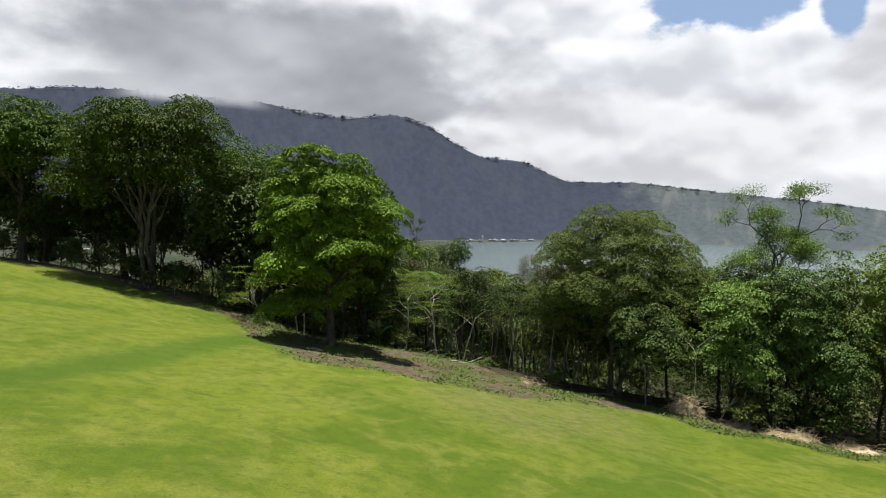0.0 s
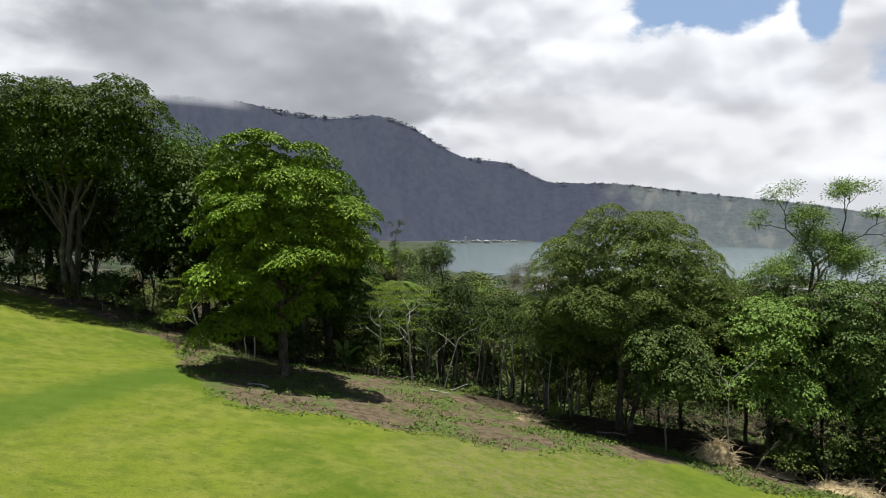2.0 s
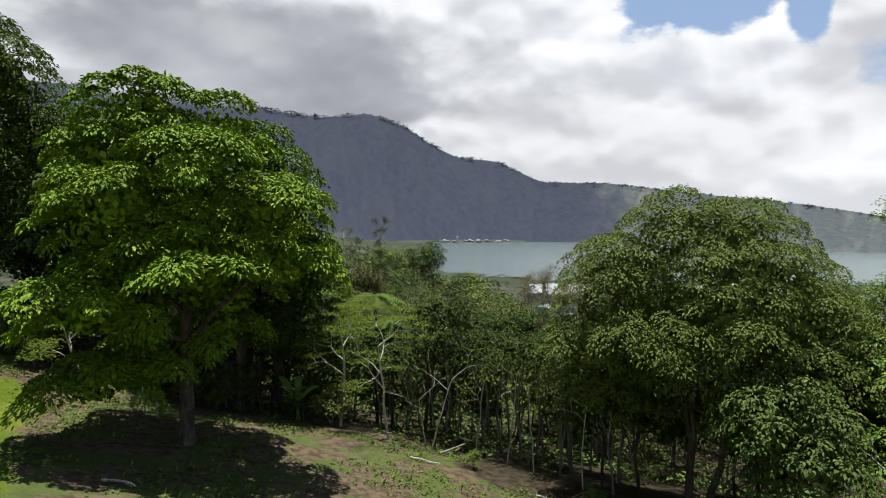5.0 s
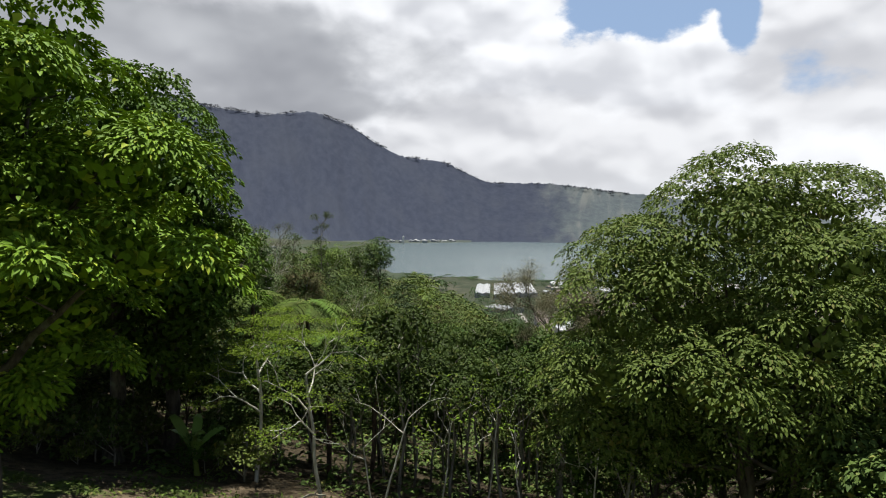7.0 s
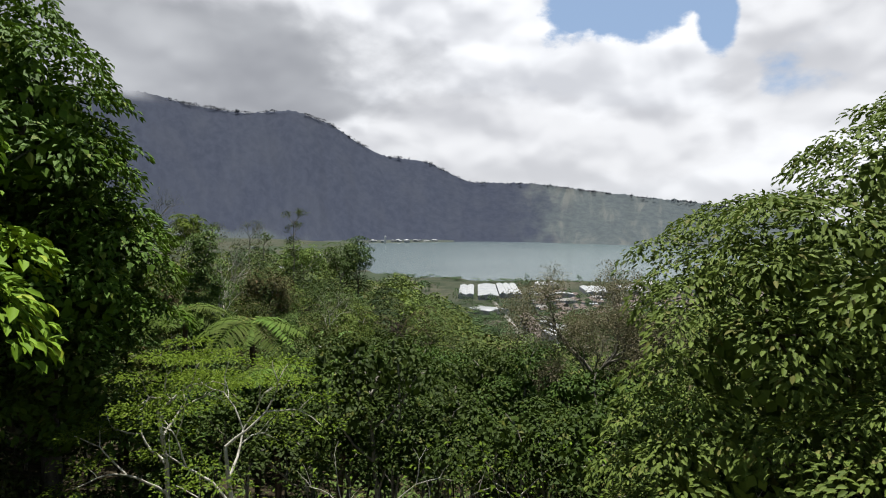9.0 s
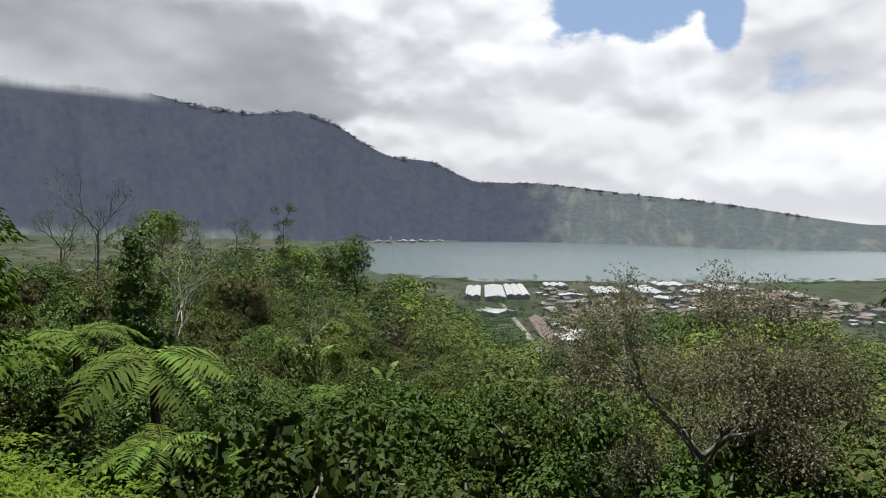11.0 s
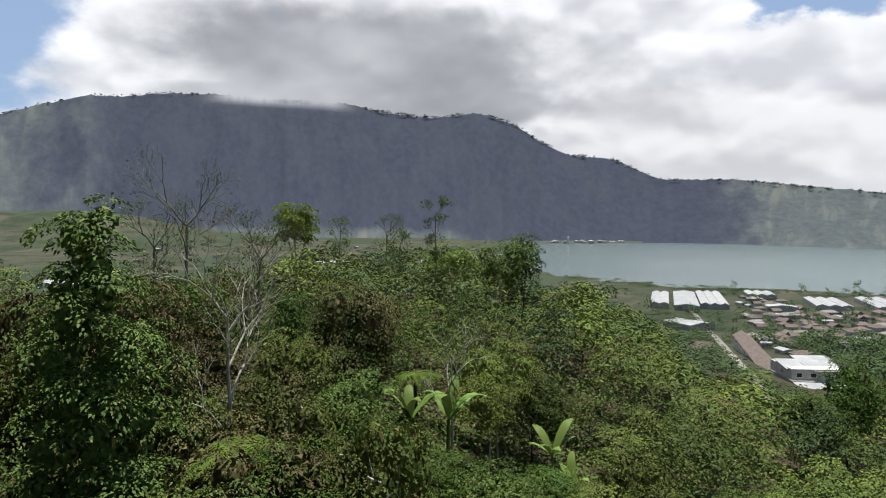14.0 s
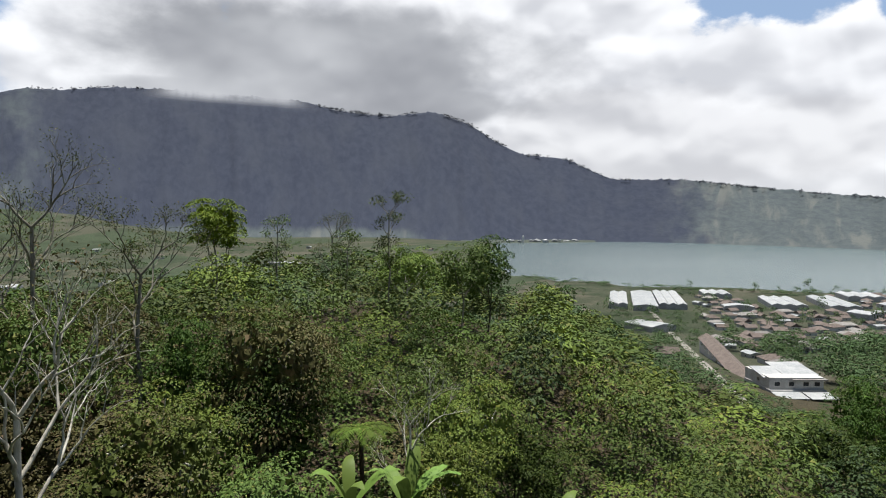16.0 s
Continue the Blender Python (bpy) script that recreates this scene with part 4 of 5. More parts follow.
KINDS = [
    wood_tree("mid-green broadleaf forest tree on the slope", 201, 8.0, 2.5, LEAF_MID, BARK_GREY, 66, 64, 0.115, 0.52),
    wood_tree("dark-green broadleaf forest tree on the slope", 202, 7.6, 2.4, LEAF_DARK_SHADE, BARK_DARK, 66, 62, 0.12, 0.52),
    wood_tree("olive-green small-leaved forest tree on the slope", 203, 7.2, 2.3, LEAF_OLIVE, BARK_PALE, 70, 62, 0.10, 0.48, 14),
    wood_tree("light yellow-green forest tree on the slope", 204, 7.4, 2.4, LEAF_LIME, BARK_PALE, 66, 64, 0.11, 0.52),
    wood_tree("brownish scrubby forest tree on the slope", 205, 6.4, 2.3, LEAF_RUST, BARK_GREY, 70, 62, 0.10, 0.46, 14),
    wood_tree("narrow upright green-leaved forest tree on the slope", 206, 9.0, 1.7, LEAF_MID, BARK_GREY, 66, 62, 0.11, 0.46, 13),
]


def shrub(label, seed, h, r, leaf_mat, clumps, per, leaf, clump_r, droop=0.5):
    return grown_tree("shrub", label, seed, h, r, h * 0.95, leaf_mat, BARK_GREY, lobes=8, clumps=clumps, per=per, leaf=leaf, clump_r=clump_r, trunk_r=0.05, droop=droop, category="shrub", joined=True)


SHRUBS = [
    shrub("dense olive-green shrub growing under trees", 221, 3.0, 1.6, LEAF_OLIVE, 36, 22, 0.14, 0.34),
    shrub("dark-green leafy shrub in the undergrowth", 222, 2.8, 1.6, LEAF_DARK_SHADE, 36, 20, 0.17, 0.34),
    shrub("mid-green leafy shrub in the undergrowth", 223, 3.2, 1.5, LEAF_MID, 36, 22, 0.15, 0.34),
    shrub("light-green weedy shrub by the trees", 224, 2.4, 1.4, LEAF_LIME, 36, 22, 0.14, 0.32),
]
taken = [(-8.1, 44.4, 5.2), (12.4, 45.2, 4.5), (-25, 53, 2), (-38.5, 57, 2), (-16.5, 57, 2), (-9, 54.5, 2.6), (-7.4, 56.6, 3.0), (-31, 62, 2), (-19, 64, 2), (9.4, 54.6, 3.2), (-1.7, 60.3, 2.0), (1.3, 56.2, 1.3), (-4.9, 64, 1.8), (0.6, 91.4, 2.6),
         (5.6, 94, 3.0), (-2.5, 97.8, 2.4), (-15.8, 94.5, 1.0), (-11.4, 95, 1.0), (-7.2, 82.5, 2.0), (-3, 87.5, 1.5), (20, 43, 3), (24, 42, 3), (29, 41, 3), (50, 170, 11), (52, 188, 8), (55, 203, 9), (57, 220, 9), (42, 203, 5), (-3.2, 53.2, 1.0),
         (-0.2, 50.8, 1.2), (1.6, 50.2, 1.2), (31, 172, 6)]


def room(x, y, extra=0.0):
    return all((x - p) ** 2 + (y - q) ** 2 > (s + extra) ** 2 for p, q, s in taken)


def canopy(x, y):
    """Height of the leaf canopy's top."""
    near = 4.2 - 0.06 * x
    far = 1.9 - 0.36 * 44 * math.tanh(x / 44) if x > 0 else 1.9 + 3.9 * math.tanh(-x / 8) - 0.13 * max(0.0, -x - 14)
    if x > 50:
        return ground_at(x, y) + 8.0
    return near + (far - near) * float(smooth_step(58, 90, y)) - 1.0 * float(smooth_step(105, 160, y)) + 9.0 * float(smooth_step(-13, -18, x)) * float(smooth_step(74, 68, y))


rng = np.random.default_rng(77)
spots = []
y = 42.0
while y < 196:
    step = 3.5 + 1.6 * float(smooth_step(70, 140, y))
    x = -95.0
    while x < 125:
        px, py = x + rng.uniform(-0.48, 0.48) * step, y + rng.uniform(-0.48, 0.48) * step
        x += step
        if abs(px + 2) > 0.95 * (py - 10) + 8 or py < float(wood_edge(px)) + 1.2 or not room(px, py):
            continue
        if (py > 148 and px < 62 and px - 3 > 0.25 * (py - 69)) or py > 196 or px > 120 or (px > 60 and py < 100):          # the village side stays open
            continue
        if (py > 128 or px < -36 or px > 45) and rng.random() < 0.45:          # farther off the crowns are wider and fewer
            continue
        spots.append((math.hypot((px + 1) * 0.75, py - 80) + rng.uniform(0, 4), px, py, step))
    y += step * 0.92
spots.sort()

# low-detail crowns for the trees farther off, joined into one
FAR, FARTHER = [], []
for k, (mat_i, hh, rr) in enumerate([(0, 8.0, 2.5), (1, 7.6, 2.4), (2, 7.2, 2.3), (3, 7.4, 2.4), (4, 6.4, 2.3), (5, 9.0, 1.7)]):
    q = np.random.default_rng(300 + k)
    FAR.append(crown_leaves(q, make_lobes(q, rr, hh * 0.84, hh * 0.58, 10), 50, 24, 0.25, 0.56, 0.5, 1.0, 1.3, -0.05, 0.34, 0.0))
    FARTHER.append(crown_leaves(q, make_lobes(q, rr, hh * 0.84, hh * 0.58, 8), 28, 12, 0.50, 0.62, 0.5, 1.0, 1.3, 0.0, 0.34, 0.0))
far_v, far_f, far_m, far_t, far_n = [], [], [], [], 0
placed = set()
for rank, (_, px, py, step) in enumerate(spots):
    g = ground_at(px, py)
    want = (canopy(px, py) - g) * (rng.uniform(0.52, 1.18) if py > 70 else rng.uniform(0.8, 1.12))
    if rng.random() < 0.07 and py > 74:
        want *= 1.25
    if abs(px - 2.8) < 5 and py < 72:
        want = min(want, 8.6 - 4.0 - g)
    if -4.5 < px < 8.5 and 78 < py < 92:          # a gully, open above the banana plants
        want = min(want, 8.2 - 0.40 * (py - 62) - g)
    way = (px - 3) / (py - 66) if py > 84 else 0
    if 0.05 < way < 0.62:          # the slope falls away towards the village and keeps it in sight
        fall = np.interp(way, (0.05, 0.14, 0.175, 0.225, 0.30, 0.37, 0.45, 0.62), (0.072, 0.09, 0.122, 0.155, 0.20, 0.235, 0.255, 0.255))
        roof = 8.4 - fall * math.hypot(px - 3, py - 66) - g
        want = min(max(want, roof * rng.uniform(0.6, 0.95) if py > 105 else 0), roof * rng.uniform(0.62, 1.06))
        if want < 2.0:
            continue
    patchy = math.sin(px * 0.17 + py * 0.11) + math.sin(py * 0.23 - px * 0.07 + 2) + rng.normal(0, 0.8)
    k = 4 if patchy > 2.1 else 2 if patchy > 0.6 else 0 if patchy > -0.3 else 1 if patchy > -1.0 else 3
    if rng.random() < 0.14:
        k = 5
    if px < -1 and 73 < py < 104 and rng.random() < 0.42:          # a browner patch of wood
        k = 4 if rng.random() < 0.6 else 2
    if -3 < px < 7 and 76 < py < 100 and rng.random() < 0.55:
        k = 1
    if px > 8 and py > 92 and rng.random() < 0.6:
        k = 3 if rng.random() < 0.55 else 0
    if py < 60 and -4 < px < 14:          # slender trees with bare stems stand here instead
        continue
    if py < 68 and k in (3, 4):
        k = 2 if rng.random() < 0.6 else 1
    s = max(0.55, min(1.7, want / KIND_H[k]))
    wide = (0.55 + 0.45 * s) * (step / 3.5) ** 0.7 * rng.uniform(0.78, 1.12) * (1.25 if py > 128 or px < -36 or px > 45 else 1.0)
    turn = rng.uniform(0, 360)
    m4 = Matrix.Translation((px, py, g - 0.1)) @ pose(0, 0, 0, rng.normal(0, 5), rng.normal(0, 5), turn) @ Matrix.Diagonal((wide, wide, s, 1))
    if rank < 128:
        if k in placed:
            copy_thing(KINDS[k], m4)
        else:
            placed.add(k)
            KINDS[k].matrix_basis = pose(px, py, g - 0.1, 0, 0, turn)
    else:
        V, F = (FAR if rank < 440 else FARTHER)[k]
        A = np.array(m4)
        far_v.append(V @ A[:3, :3].T + A[:3, 3])
        far_f.append(F + far_n)
        far_m.append(np.full(len(F), k))
        far_t.append(np.full(len(V), rng.uniform(-0.25, 0.14)))
        far_n += len(V)
me = mesh_of("far_canopy", np.concatenate(far_v), np.concatenate(far_f), LEAF_MID)
for mt in (LEAF_DARK_SHADE, LEAF_OLIVE, LEAF_LIME, LEAF_RUST, LEAF_WOODS):
    me.materials.append(mt)
me.polygons.foreach_set("material_index", np.concatenate(far_m).astype(np.int32))
me.attributes.new("tone", "FLOAT", "POINT").data.foreach_set("value", np.concatenate(far_t).astype(np.float32))
tagged(new("forest_canopy", me), "dense mixed-green forest canopy covering the far slope", "forest", kind="stuff")

# single taller trees that stand out of the canopy
for k, x, y, top, wide in [(0, 0.8, 134.5, 7.9, 1.4), (3, -4.5, 131, 7.6, 1.4), (1, 3.6, 138, 7.9, 1.3),
                           (1, 35, 124, -4.0, 1.3), (0, 39, 129, -5.5, 1.3), (0, -9.5, 78.5, 6.6, 1.2), (1, 29, 118, -6.0, 1.3)]:
    g = ground_at(x, y)
    copy_thing(KINDS[k], Matrix.Translation((x, y, g)) @ pose(0, 0, 0, 0, 0, x * 50) @ Matrix.Diagonal((wide, wide, (top - g) / KIND_H[k], 1)))
for n in range(22):          # understorey behind the tall trees, the wood's shade in its dark leaf colour
    x, y = -50 + n * 1.75 + rng.uniform(-0.6, 0.6), 57.5 + 3.5 * (n % 2) + rng.uniform(-1, 1)
    g = ground_at(x, y)
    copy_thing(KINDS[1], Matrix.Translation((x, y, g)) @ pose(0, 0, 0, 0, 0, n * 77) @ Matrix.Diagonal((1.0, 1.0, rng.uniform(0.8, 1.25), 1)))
HIGH = grown_tree("forest_tree", "slender-stemmed forest tree with leafy crown high up", 231, 8.0, 2.3, 2.9, LEAF_DARK_SHADE, BARK_GREY, lobes=10, clumps=66, per=42, leaf=0.135, clump_r=0.5, trunk_r=0.08, joined=True, droop=0.5)
for x, y, top in [(9.6, 48.6, 4.2), (11.6, 49.4, 4.6), (13.8, 49.0, 4.6), (16.0, 48.6, 4.8)]:          # growth behind the domed tree, its shade put into the dark leaf colour
    g = ground_at(x, y)
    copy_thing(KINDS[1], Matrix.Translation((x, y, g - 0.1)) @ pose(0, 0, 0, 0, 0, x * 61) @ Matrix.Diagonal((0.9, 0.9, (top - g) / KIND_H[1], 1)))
HIGH.matrix_basis = pose(2.4, 53.4, ground_at(2.4, 53.4) - 0.1)
for x, y, top in [(4.4, 52.6, 4.4), (6.2, 51.2, 4.8), (7.8, 49.6, 5.2), (8.9, 51.8, 5.4), (3.2, 55.4, 4.2), (5.6, 54.2, 4.6), (7.4, 53.6, 5.0), (0.4, 55.0, 3.8),
                  (-1.2, 56.4, 4.2), (2.0, 57.6, 4.4), (-2.9, 57.8, 4.2), (4.2, 57.8, 4.8), (6.4, 57.0, 5.0), (8.6, 57.4, 5.0), (10.4, 53.6, 5.2), (11.8, 56.0, 5.2), (0.2, 59.4, 4.2), (5.2, 60.2, 4.6),
                  (9.6, 47.0, 4.2), (11.0, 50.8, 5.0), (3.0, 60.6, 4.2), (7.6, 60.4, 4.6)]:
    g = ground_at(x, y)
    copy_thing(HIGH, Matrix.Translation((x, y, g - 0.1)) @ pose(0, 0, 0, 0, 0, x * 97) @ Matrix.Diagonal((0.95, 0.95, (top - g) / 8.0, 1)))
seen = set()
for n in range(130):
    if n < 85:
        px = rng.uniform(-48, 38)
        py = float(wood_edge(px)) + rng.uniform(0.2, 4.5)
        s = rng.uniform(0.5, 1.1)
        if (abs(px + 8.1) < 4.5 and py < 50.5) or (-3.0 < px < 17 and py < 57):
            continue
    else:
        px, py = rng.uniform(-14, 20), rng.uniform(52, 84)
        s = rng.uniform(0.8, 1.5)
        if (py < 62 and px > -3) or (py > 60 and -3 < px < 11):          # the dark floor under the edge trees stays bare
            continue
    if abs(px - 2.5) < 2.5 and py < 72:
        s = min(s, 0.9)
    k = int(rng.integers(0, 4))
    m4 = Matrix.Translation((px, py, ground_at(px, py) - 0.15)) @ pose(0, 0, 0, 0, 0, rng.uniform(0, 360)) @ Matrix.Scale(s, 4)
    if k in seen:
        copy_thing(SHRUBS[k], m4)
    else:
        seen.add(k)
        SHRUBS[k].matrix_basis = pose(px, py, ground_at(px, py) - 0.15)

# low growth on the wood's floor
q = np.random.default_rng(711)
P = np.concatenate([np.column_stack([q.uniform(-34, 44, 3000), q.uniform(50, 160, 3000)]), np.column_stack([q.uniform(-10, 26, 2600), q.uniform(70, 122, 2600)])])
P = P[P[:, 1] > wood_edge(P[:, 0]) + 0.5]
per = 11
C = np.repeat(np.column_stack([P, ground(P[:, 0], P[:, 1])]), per, axis=0)
n = len(C)
off = np.column_stack([q.normal(0, 0.55, (n, 2)), np.abs(q.normal(0.25, 0.25, n))])
D = unit(np.column_stack([q.normal(0, 1, (n, 2)), q.normal(0.1, 0.3, n)]))
tagged(new("undergrowth", mesh_of("undergrowth", *leaves(C + off, D, unit(np.column_stack([q.normal(0, 0.5, (n, 2)), np.ones(n)])), q.uniform(0.25, 0.6, n), q.uniform(0.12, 0.24, n)), LEAF_MID)),
       "low leafy undergrowth covering the forest floor", "undergrowth", kind="stuff")

# ---- village by the lake ----
WALL = plain_material("plaster", (0.36, 0.34, 0.31), (0.50, 0.49, 0.46), 0.6, 0.9)
WALL_GREY = plain_material("grey_render", (0.22, 0.22, 0.21), (0.33, 0.325, 0.31), 0.5, 0.9)
TILE = plain_material("roof_tile", (0.066, 0.050, 0.041), (0.130, 0.102, 0.086), 0.7, 0.85, bump=0.4)
TILE_GREY = plain_material("roof_grey", (0.115, 0.105, 0.095), (0.215, 0.20, 0.18), 0.7, 0.8)
SHEETING = plain_material("white_sheeting", (0.19, 0.20, 0.20), (0.32, 0.32, 0.31), 0.3, 0.55)
GLASS = plain_material("window_glass", (0.015, 0.018, 0.02), (0.03, 0.035, 0.04), 1.0, 0.15, 0.5)
FRAME = plain_material("window_frame", (0.45, 0.42, 0.38), (0.60, 0.57, 0.52), 2.0, 0.6)
SHORE = plain_material("far_shore_land", (0.026, 0.034, 0.026), (0.048, 0.055, 0.040), 0.02, 0.95)
ASPHALT = plain_material("lane", (0.14, 0.13, 0.11), (0.24, 0.22, 0.19), 0.4, 0.95)


def box(bm, x0, y0, z0, x1, y1, z1):
    bmesh.ops.create_cube(bm, size=1.0, matrix=Matrix.Translation(((x0 + x1) / 2, (y0 + y1) / 2, (z0 + z1) / 2)) @ Matrix.Diagonal((x1 - x0, y1 - y0, z1 - z0, 1)))


def box_mesh(name, mat, *dims):
    bm = bmesh.new()
    for dm in dims:
        box(bm, *dm)
    return bm_mesh(name, bm, mat)


def hip_roof(name, w, l, z, rise, hip, mat, eave=0.5, thick=0.18):
    """A roof over a w x l plan with its ridge along y; hip 0 makes it a gable."""
    a, b = w / 2 + eave, l / 2 + eave
    bm = bmesh.new()
    lo = [bm.verts.new(v) for v in ((-a, -b, z), (a, -b, z), (a, b, z), (-a, b, z))]
    ed = [bm.verts.new((v.co.x, v.co.y, z + thick)) for v in lo]
    r0, r1 = bm.verts.new((0, -b + hip, z + thick + rise)), bm.verts.new((0, b - hip, z + thick + rise))
    bm.faces.new(lo[::-1])
    for i in range(4):
        bm.faces.new((lo[i], lo[(i + 1) % 4], ed[(i + 1) % 4], ed[i]))
    bm.faces.new((ed[0], ed[1], r0))
    bm.faces.new((ed[1], ed[2], r1, r0))
    bm.faces.new((ed[2], ed[3], r1))
    bm.faces.new((ed[3], ed[0], r0, r1))
    return bm_mesh(name, bm, mat)


def window(parent, x, y, z, w, h, face):
    """A window let into the wall at local (x, y, z); face: 'x' or 'y' is the wall's normal."""
    s = 0.09
    dims = (x - w / 2, y - s, z - h / 2, x + w / 2, y + s, z + h / 2) if face == "y" else (x - s, y - w / 2, z - h / 2, x + s, y + w / 2, z + h / 2)
    fr = part("window", box_mesh("window", FRAME, dims), parent)
    k = 0.12
    dims = (x - w / 2 + k, y - s - 0.02, z - h / 2 + k, x + w / 2 - k, y + s + 0.02, z + h / 2 - k) if face == "y" else (x - s - 0.02, y - w / 2 + k, z - h / 2 + k, x + s + 0.02, y + w / 2 - k, z + h / 2 - k)
    part("pane", box_mesh("pane", GLASS, dims), fr)


def house(label, w, l, h, rise, hip, wall, roof, group="village houses"):
    root = tagged(new("house"), label, "house", group)
    part("wall", box_mesh("wall", wall, (-w / 2, -l / 2, -1.5, w / 2, l / 2, h)), root)
    part("roof", hip_roof("roof", w, l, h, rise, hip, roof), root)
    for x in (-w * 0.25, w * 0.25):
        window(root, x, -l / 2, h * 0.55, 1.2, 1.1, "y")
    window(root, -w / 2, 0, h * 0.55, 1.2, 1.1, "x")
    part("door", box_mesh("door", BARK_DARK, (-0.5, -l / 2 - 0.06, 0, 0.5, -l / 2 + 0.05, 2.0)), root)
    return root


rng = np.random.default_rng(404)
HOUSES = [house("low village house with brown hipped tile roof", 8, 10, 2.9, 2.0, 4.0, WALL, TILE), house("small village house with brown gabled tile roof", 7, 9, 2.8, 2.2, 0.01, WALL, TILE),
          house("long village house with greyed tile roof", 8, 15, 3.0, 2.0, 3.0, WALL_GREY, TILE_GREY), house("village shed with pale metal roof", 6, 8, 2.6, 0.8, 0.01, WALL, SHEETING)]
used_h, put_h = set(), []
for n in range(3600):
    px, py = rng.uniform(60, 225), rng.uniform(196, 415)
    if len(put_h) >= 300 or any((px - q[0]) ** 2 + (py - q[1]) ** 2 < 5.6 ** 2 for q in put_h):
        continue
    if (58 < px < 96 and py > 318) or (122 < px < 168 and py > 330) or px < 62 + (py - 188) * 0.12 or (px < 84 and py > 262) or py > 360 + 40 * (px > 110):
        continue
    if py < 236 and px > 66:          # a wooded rise stays free of houses
        continue
    if py > 330 and rng.random() < 0.6:
        continue
    put_h.append((px, py))
    k = int(rng.choice(4, p=(0.36, 0.34, 0.18, 0.12)))
    m4 = pose(px, py, ground_at(px, py) - 0.1, 0, 0, rng.choice((0, 90)) + rng.normal(8, 8)) @ Matrix.Scale(rng.uniform(0.34, 0.50), 4)
    if k in used_h:
        copy_thing(HOUSES[k], m4)
    else:
        used_h.add(k)
        HOUSES[k].matrix_basis = pose(190 + 9 * k, 300 + 6 * k, ground_at(190, 300) - 0.1, 0, 0, 8)
for px, py, k in [(-150, 330, 0), (-172, 352, 1), (-210, 410, 3), (-240, 372, 3), (-262, 380, 3), (-190, 520, 1), (-330, 560, 3), (-120, 470, 0), (-300, 640, 0), (-95, 640, 3), (-60, 720, 3), (-150, 760, 1), (-400, 700, 3), (-30, 800, 3),
                  (-220, 860, 3), (-130, 980, 3), (-70, 930, 1), (42, 203, 1), (34, 300, 1), (44, 322, 0)]:
    copy_thing(HOUSES[k], pose(px, py, ground_at(px, py) - 0.1, 0, 0, rng.uniform(0, 180)) @ Matrix.Scale(0.5 if px > 0 else 0.9, 4))


def greenhouse(w, l, spans, label="white plastic-covered greenhouse with ridged spans"):
    root = tagged(new("greenhouse"), label, "greenhouse", "greenhouses by the lake")
    part("side_wall", box_mesh("side_wall", WALL_GREY, (-w / 2 + 0.1, -l / 2 + 0.1, -1, w / 2 - 0.1, l / 2 - 0.1, 2.0)), root)
    sw = w / spans
    for i in range(spans):
        r = part("roof_span", hip_roof("roof_span", sw, l, 2.0, 0.7, 0.01, SHEETING, 0.0, 0.25), root)
        r.matrix_basis = Matrix.Translation((-w / 2 + sw * (i + 0.5), 0, 0)) @ Matrix.Diagonal((0.96, 1, 1, 1))
    return root


for px, py, w, l, n, tr in [(66.5, 366, 8.0, 52, 2, -12), (77.5, 364, 10.5, 62, 1, -12), (90.0, 368, 11.5, 58, 3, -12), (136, 356, 14, 34, 3, -14), (158, 356, 12, 42, 2, -14), (186, 384, 16, 22, 3, -14), (120, 392, 13, 20, 3, -12),
                            (59.5, 284, 11, 13, 1, 30), (205, 360, 13, 30, 2, -14), (150, 318, 9, 10, 1, 20), (110, 338, 12, 7, 1, -10), (178, 342, 12, 12, 2, -10), (-250, 374, 26, 16, 3, 20), (-170, 600, 30, 20, 3, 10), (-60, 560, 24, 18, 3, 0)]:
    greenhouse(w, l, n).matrix_basis = pose(px, py, ground_at(px, py), 0, 0, tr)

# the two-storey building and the long barn behind it
bx, by = 51.9, 172.5
hall = tagged(new("office_building"), "two-storey grey rendered building with white metal roofs", "building")
hall.matrix_basis = pose(bx, by, ground_at(bx, by) - 0.7, 0, 0, 3) @ Matrix.Scale(0.66, 4)
part("ground_floor_wall", box_mesh("ground_floor_wall", WALL_GREY, (-6.6, -5.2, -2, 6.6, 8, 2.6)), hall)
part("upper_wall", box_mesh("upper_wall", WALL, (-6.4, -4.2, 2.6, 6.4, 8, 5.4)), hall)
bm = bmesh.new()
box(bm, -6.9, -2.5, 5.4, -1.4, 5.0, 5.6)
bmesh.ops.rotate(bm, cent=(-4, 1, 5.5), matrix=Matrix.Rotation(radians(9), 3, "X"), verts=bm.verts)
part("roof", bm_mesh("roof", bm, SHEETING), hall, "white sheet-metal roof")
bm = bmesh.new()
box(bm, -1.2, -1.0, 5.6, 7.2, 8.6, 5.8)
bmesh.ops.rotate(bm, cent=(3, 3, 5.7), matrix=Matrix.Rotation(radians(7), 3, "X"), verts=bm.verts)
part("roof", bm_mesh("roof", bm, SHEETING), hall, "white sheet-metal roof")
part("terrace", box_mesh("terrace", TILE_GREY, (-1.2, -5.0, 4.9, 7.0, -1.2, 5.1)), hall)
for x in (-4.6, -1.2, 2.2, 4.8):
    window(hall, x, -4.2, 3.9, 1.5, 1.2, "y")
for x in (-4.0, 0.0, 4.0):
    window(hall, x, -5.2, 1.2, 1.6, 1.4, "y")
window(hall, -6.4, 1.0, 4.0, 1.4, 1.2, "x")
bm = bmesh.new()
box(bm, -6.6, -9.6, 2.2, 0.2, -5.0, 2.38)
box(bm, 0.8, -9.6, 2.1, 7.0, -5.0, 2.28)
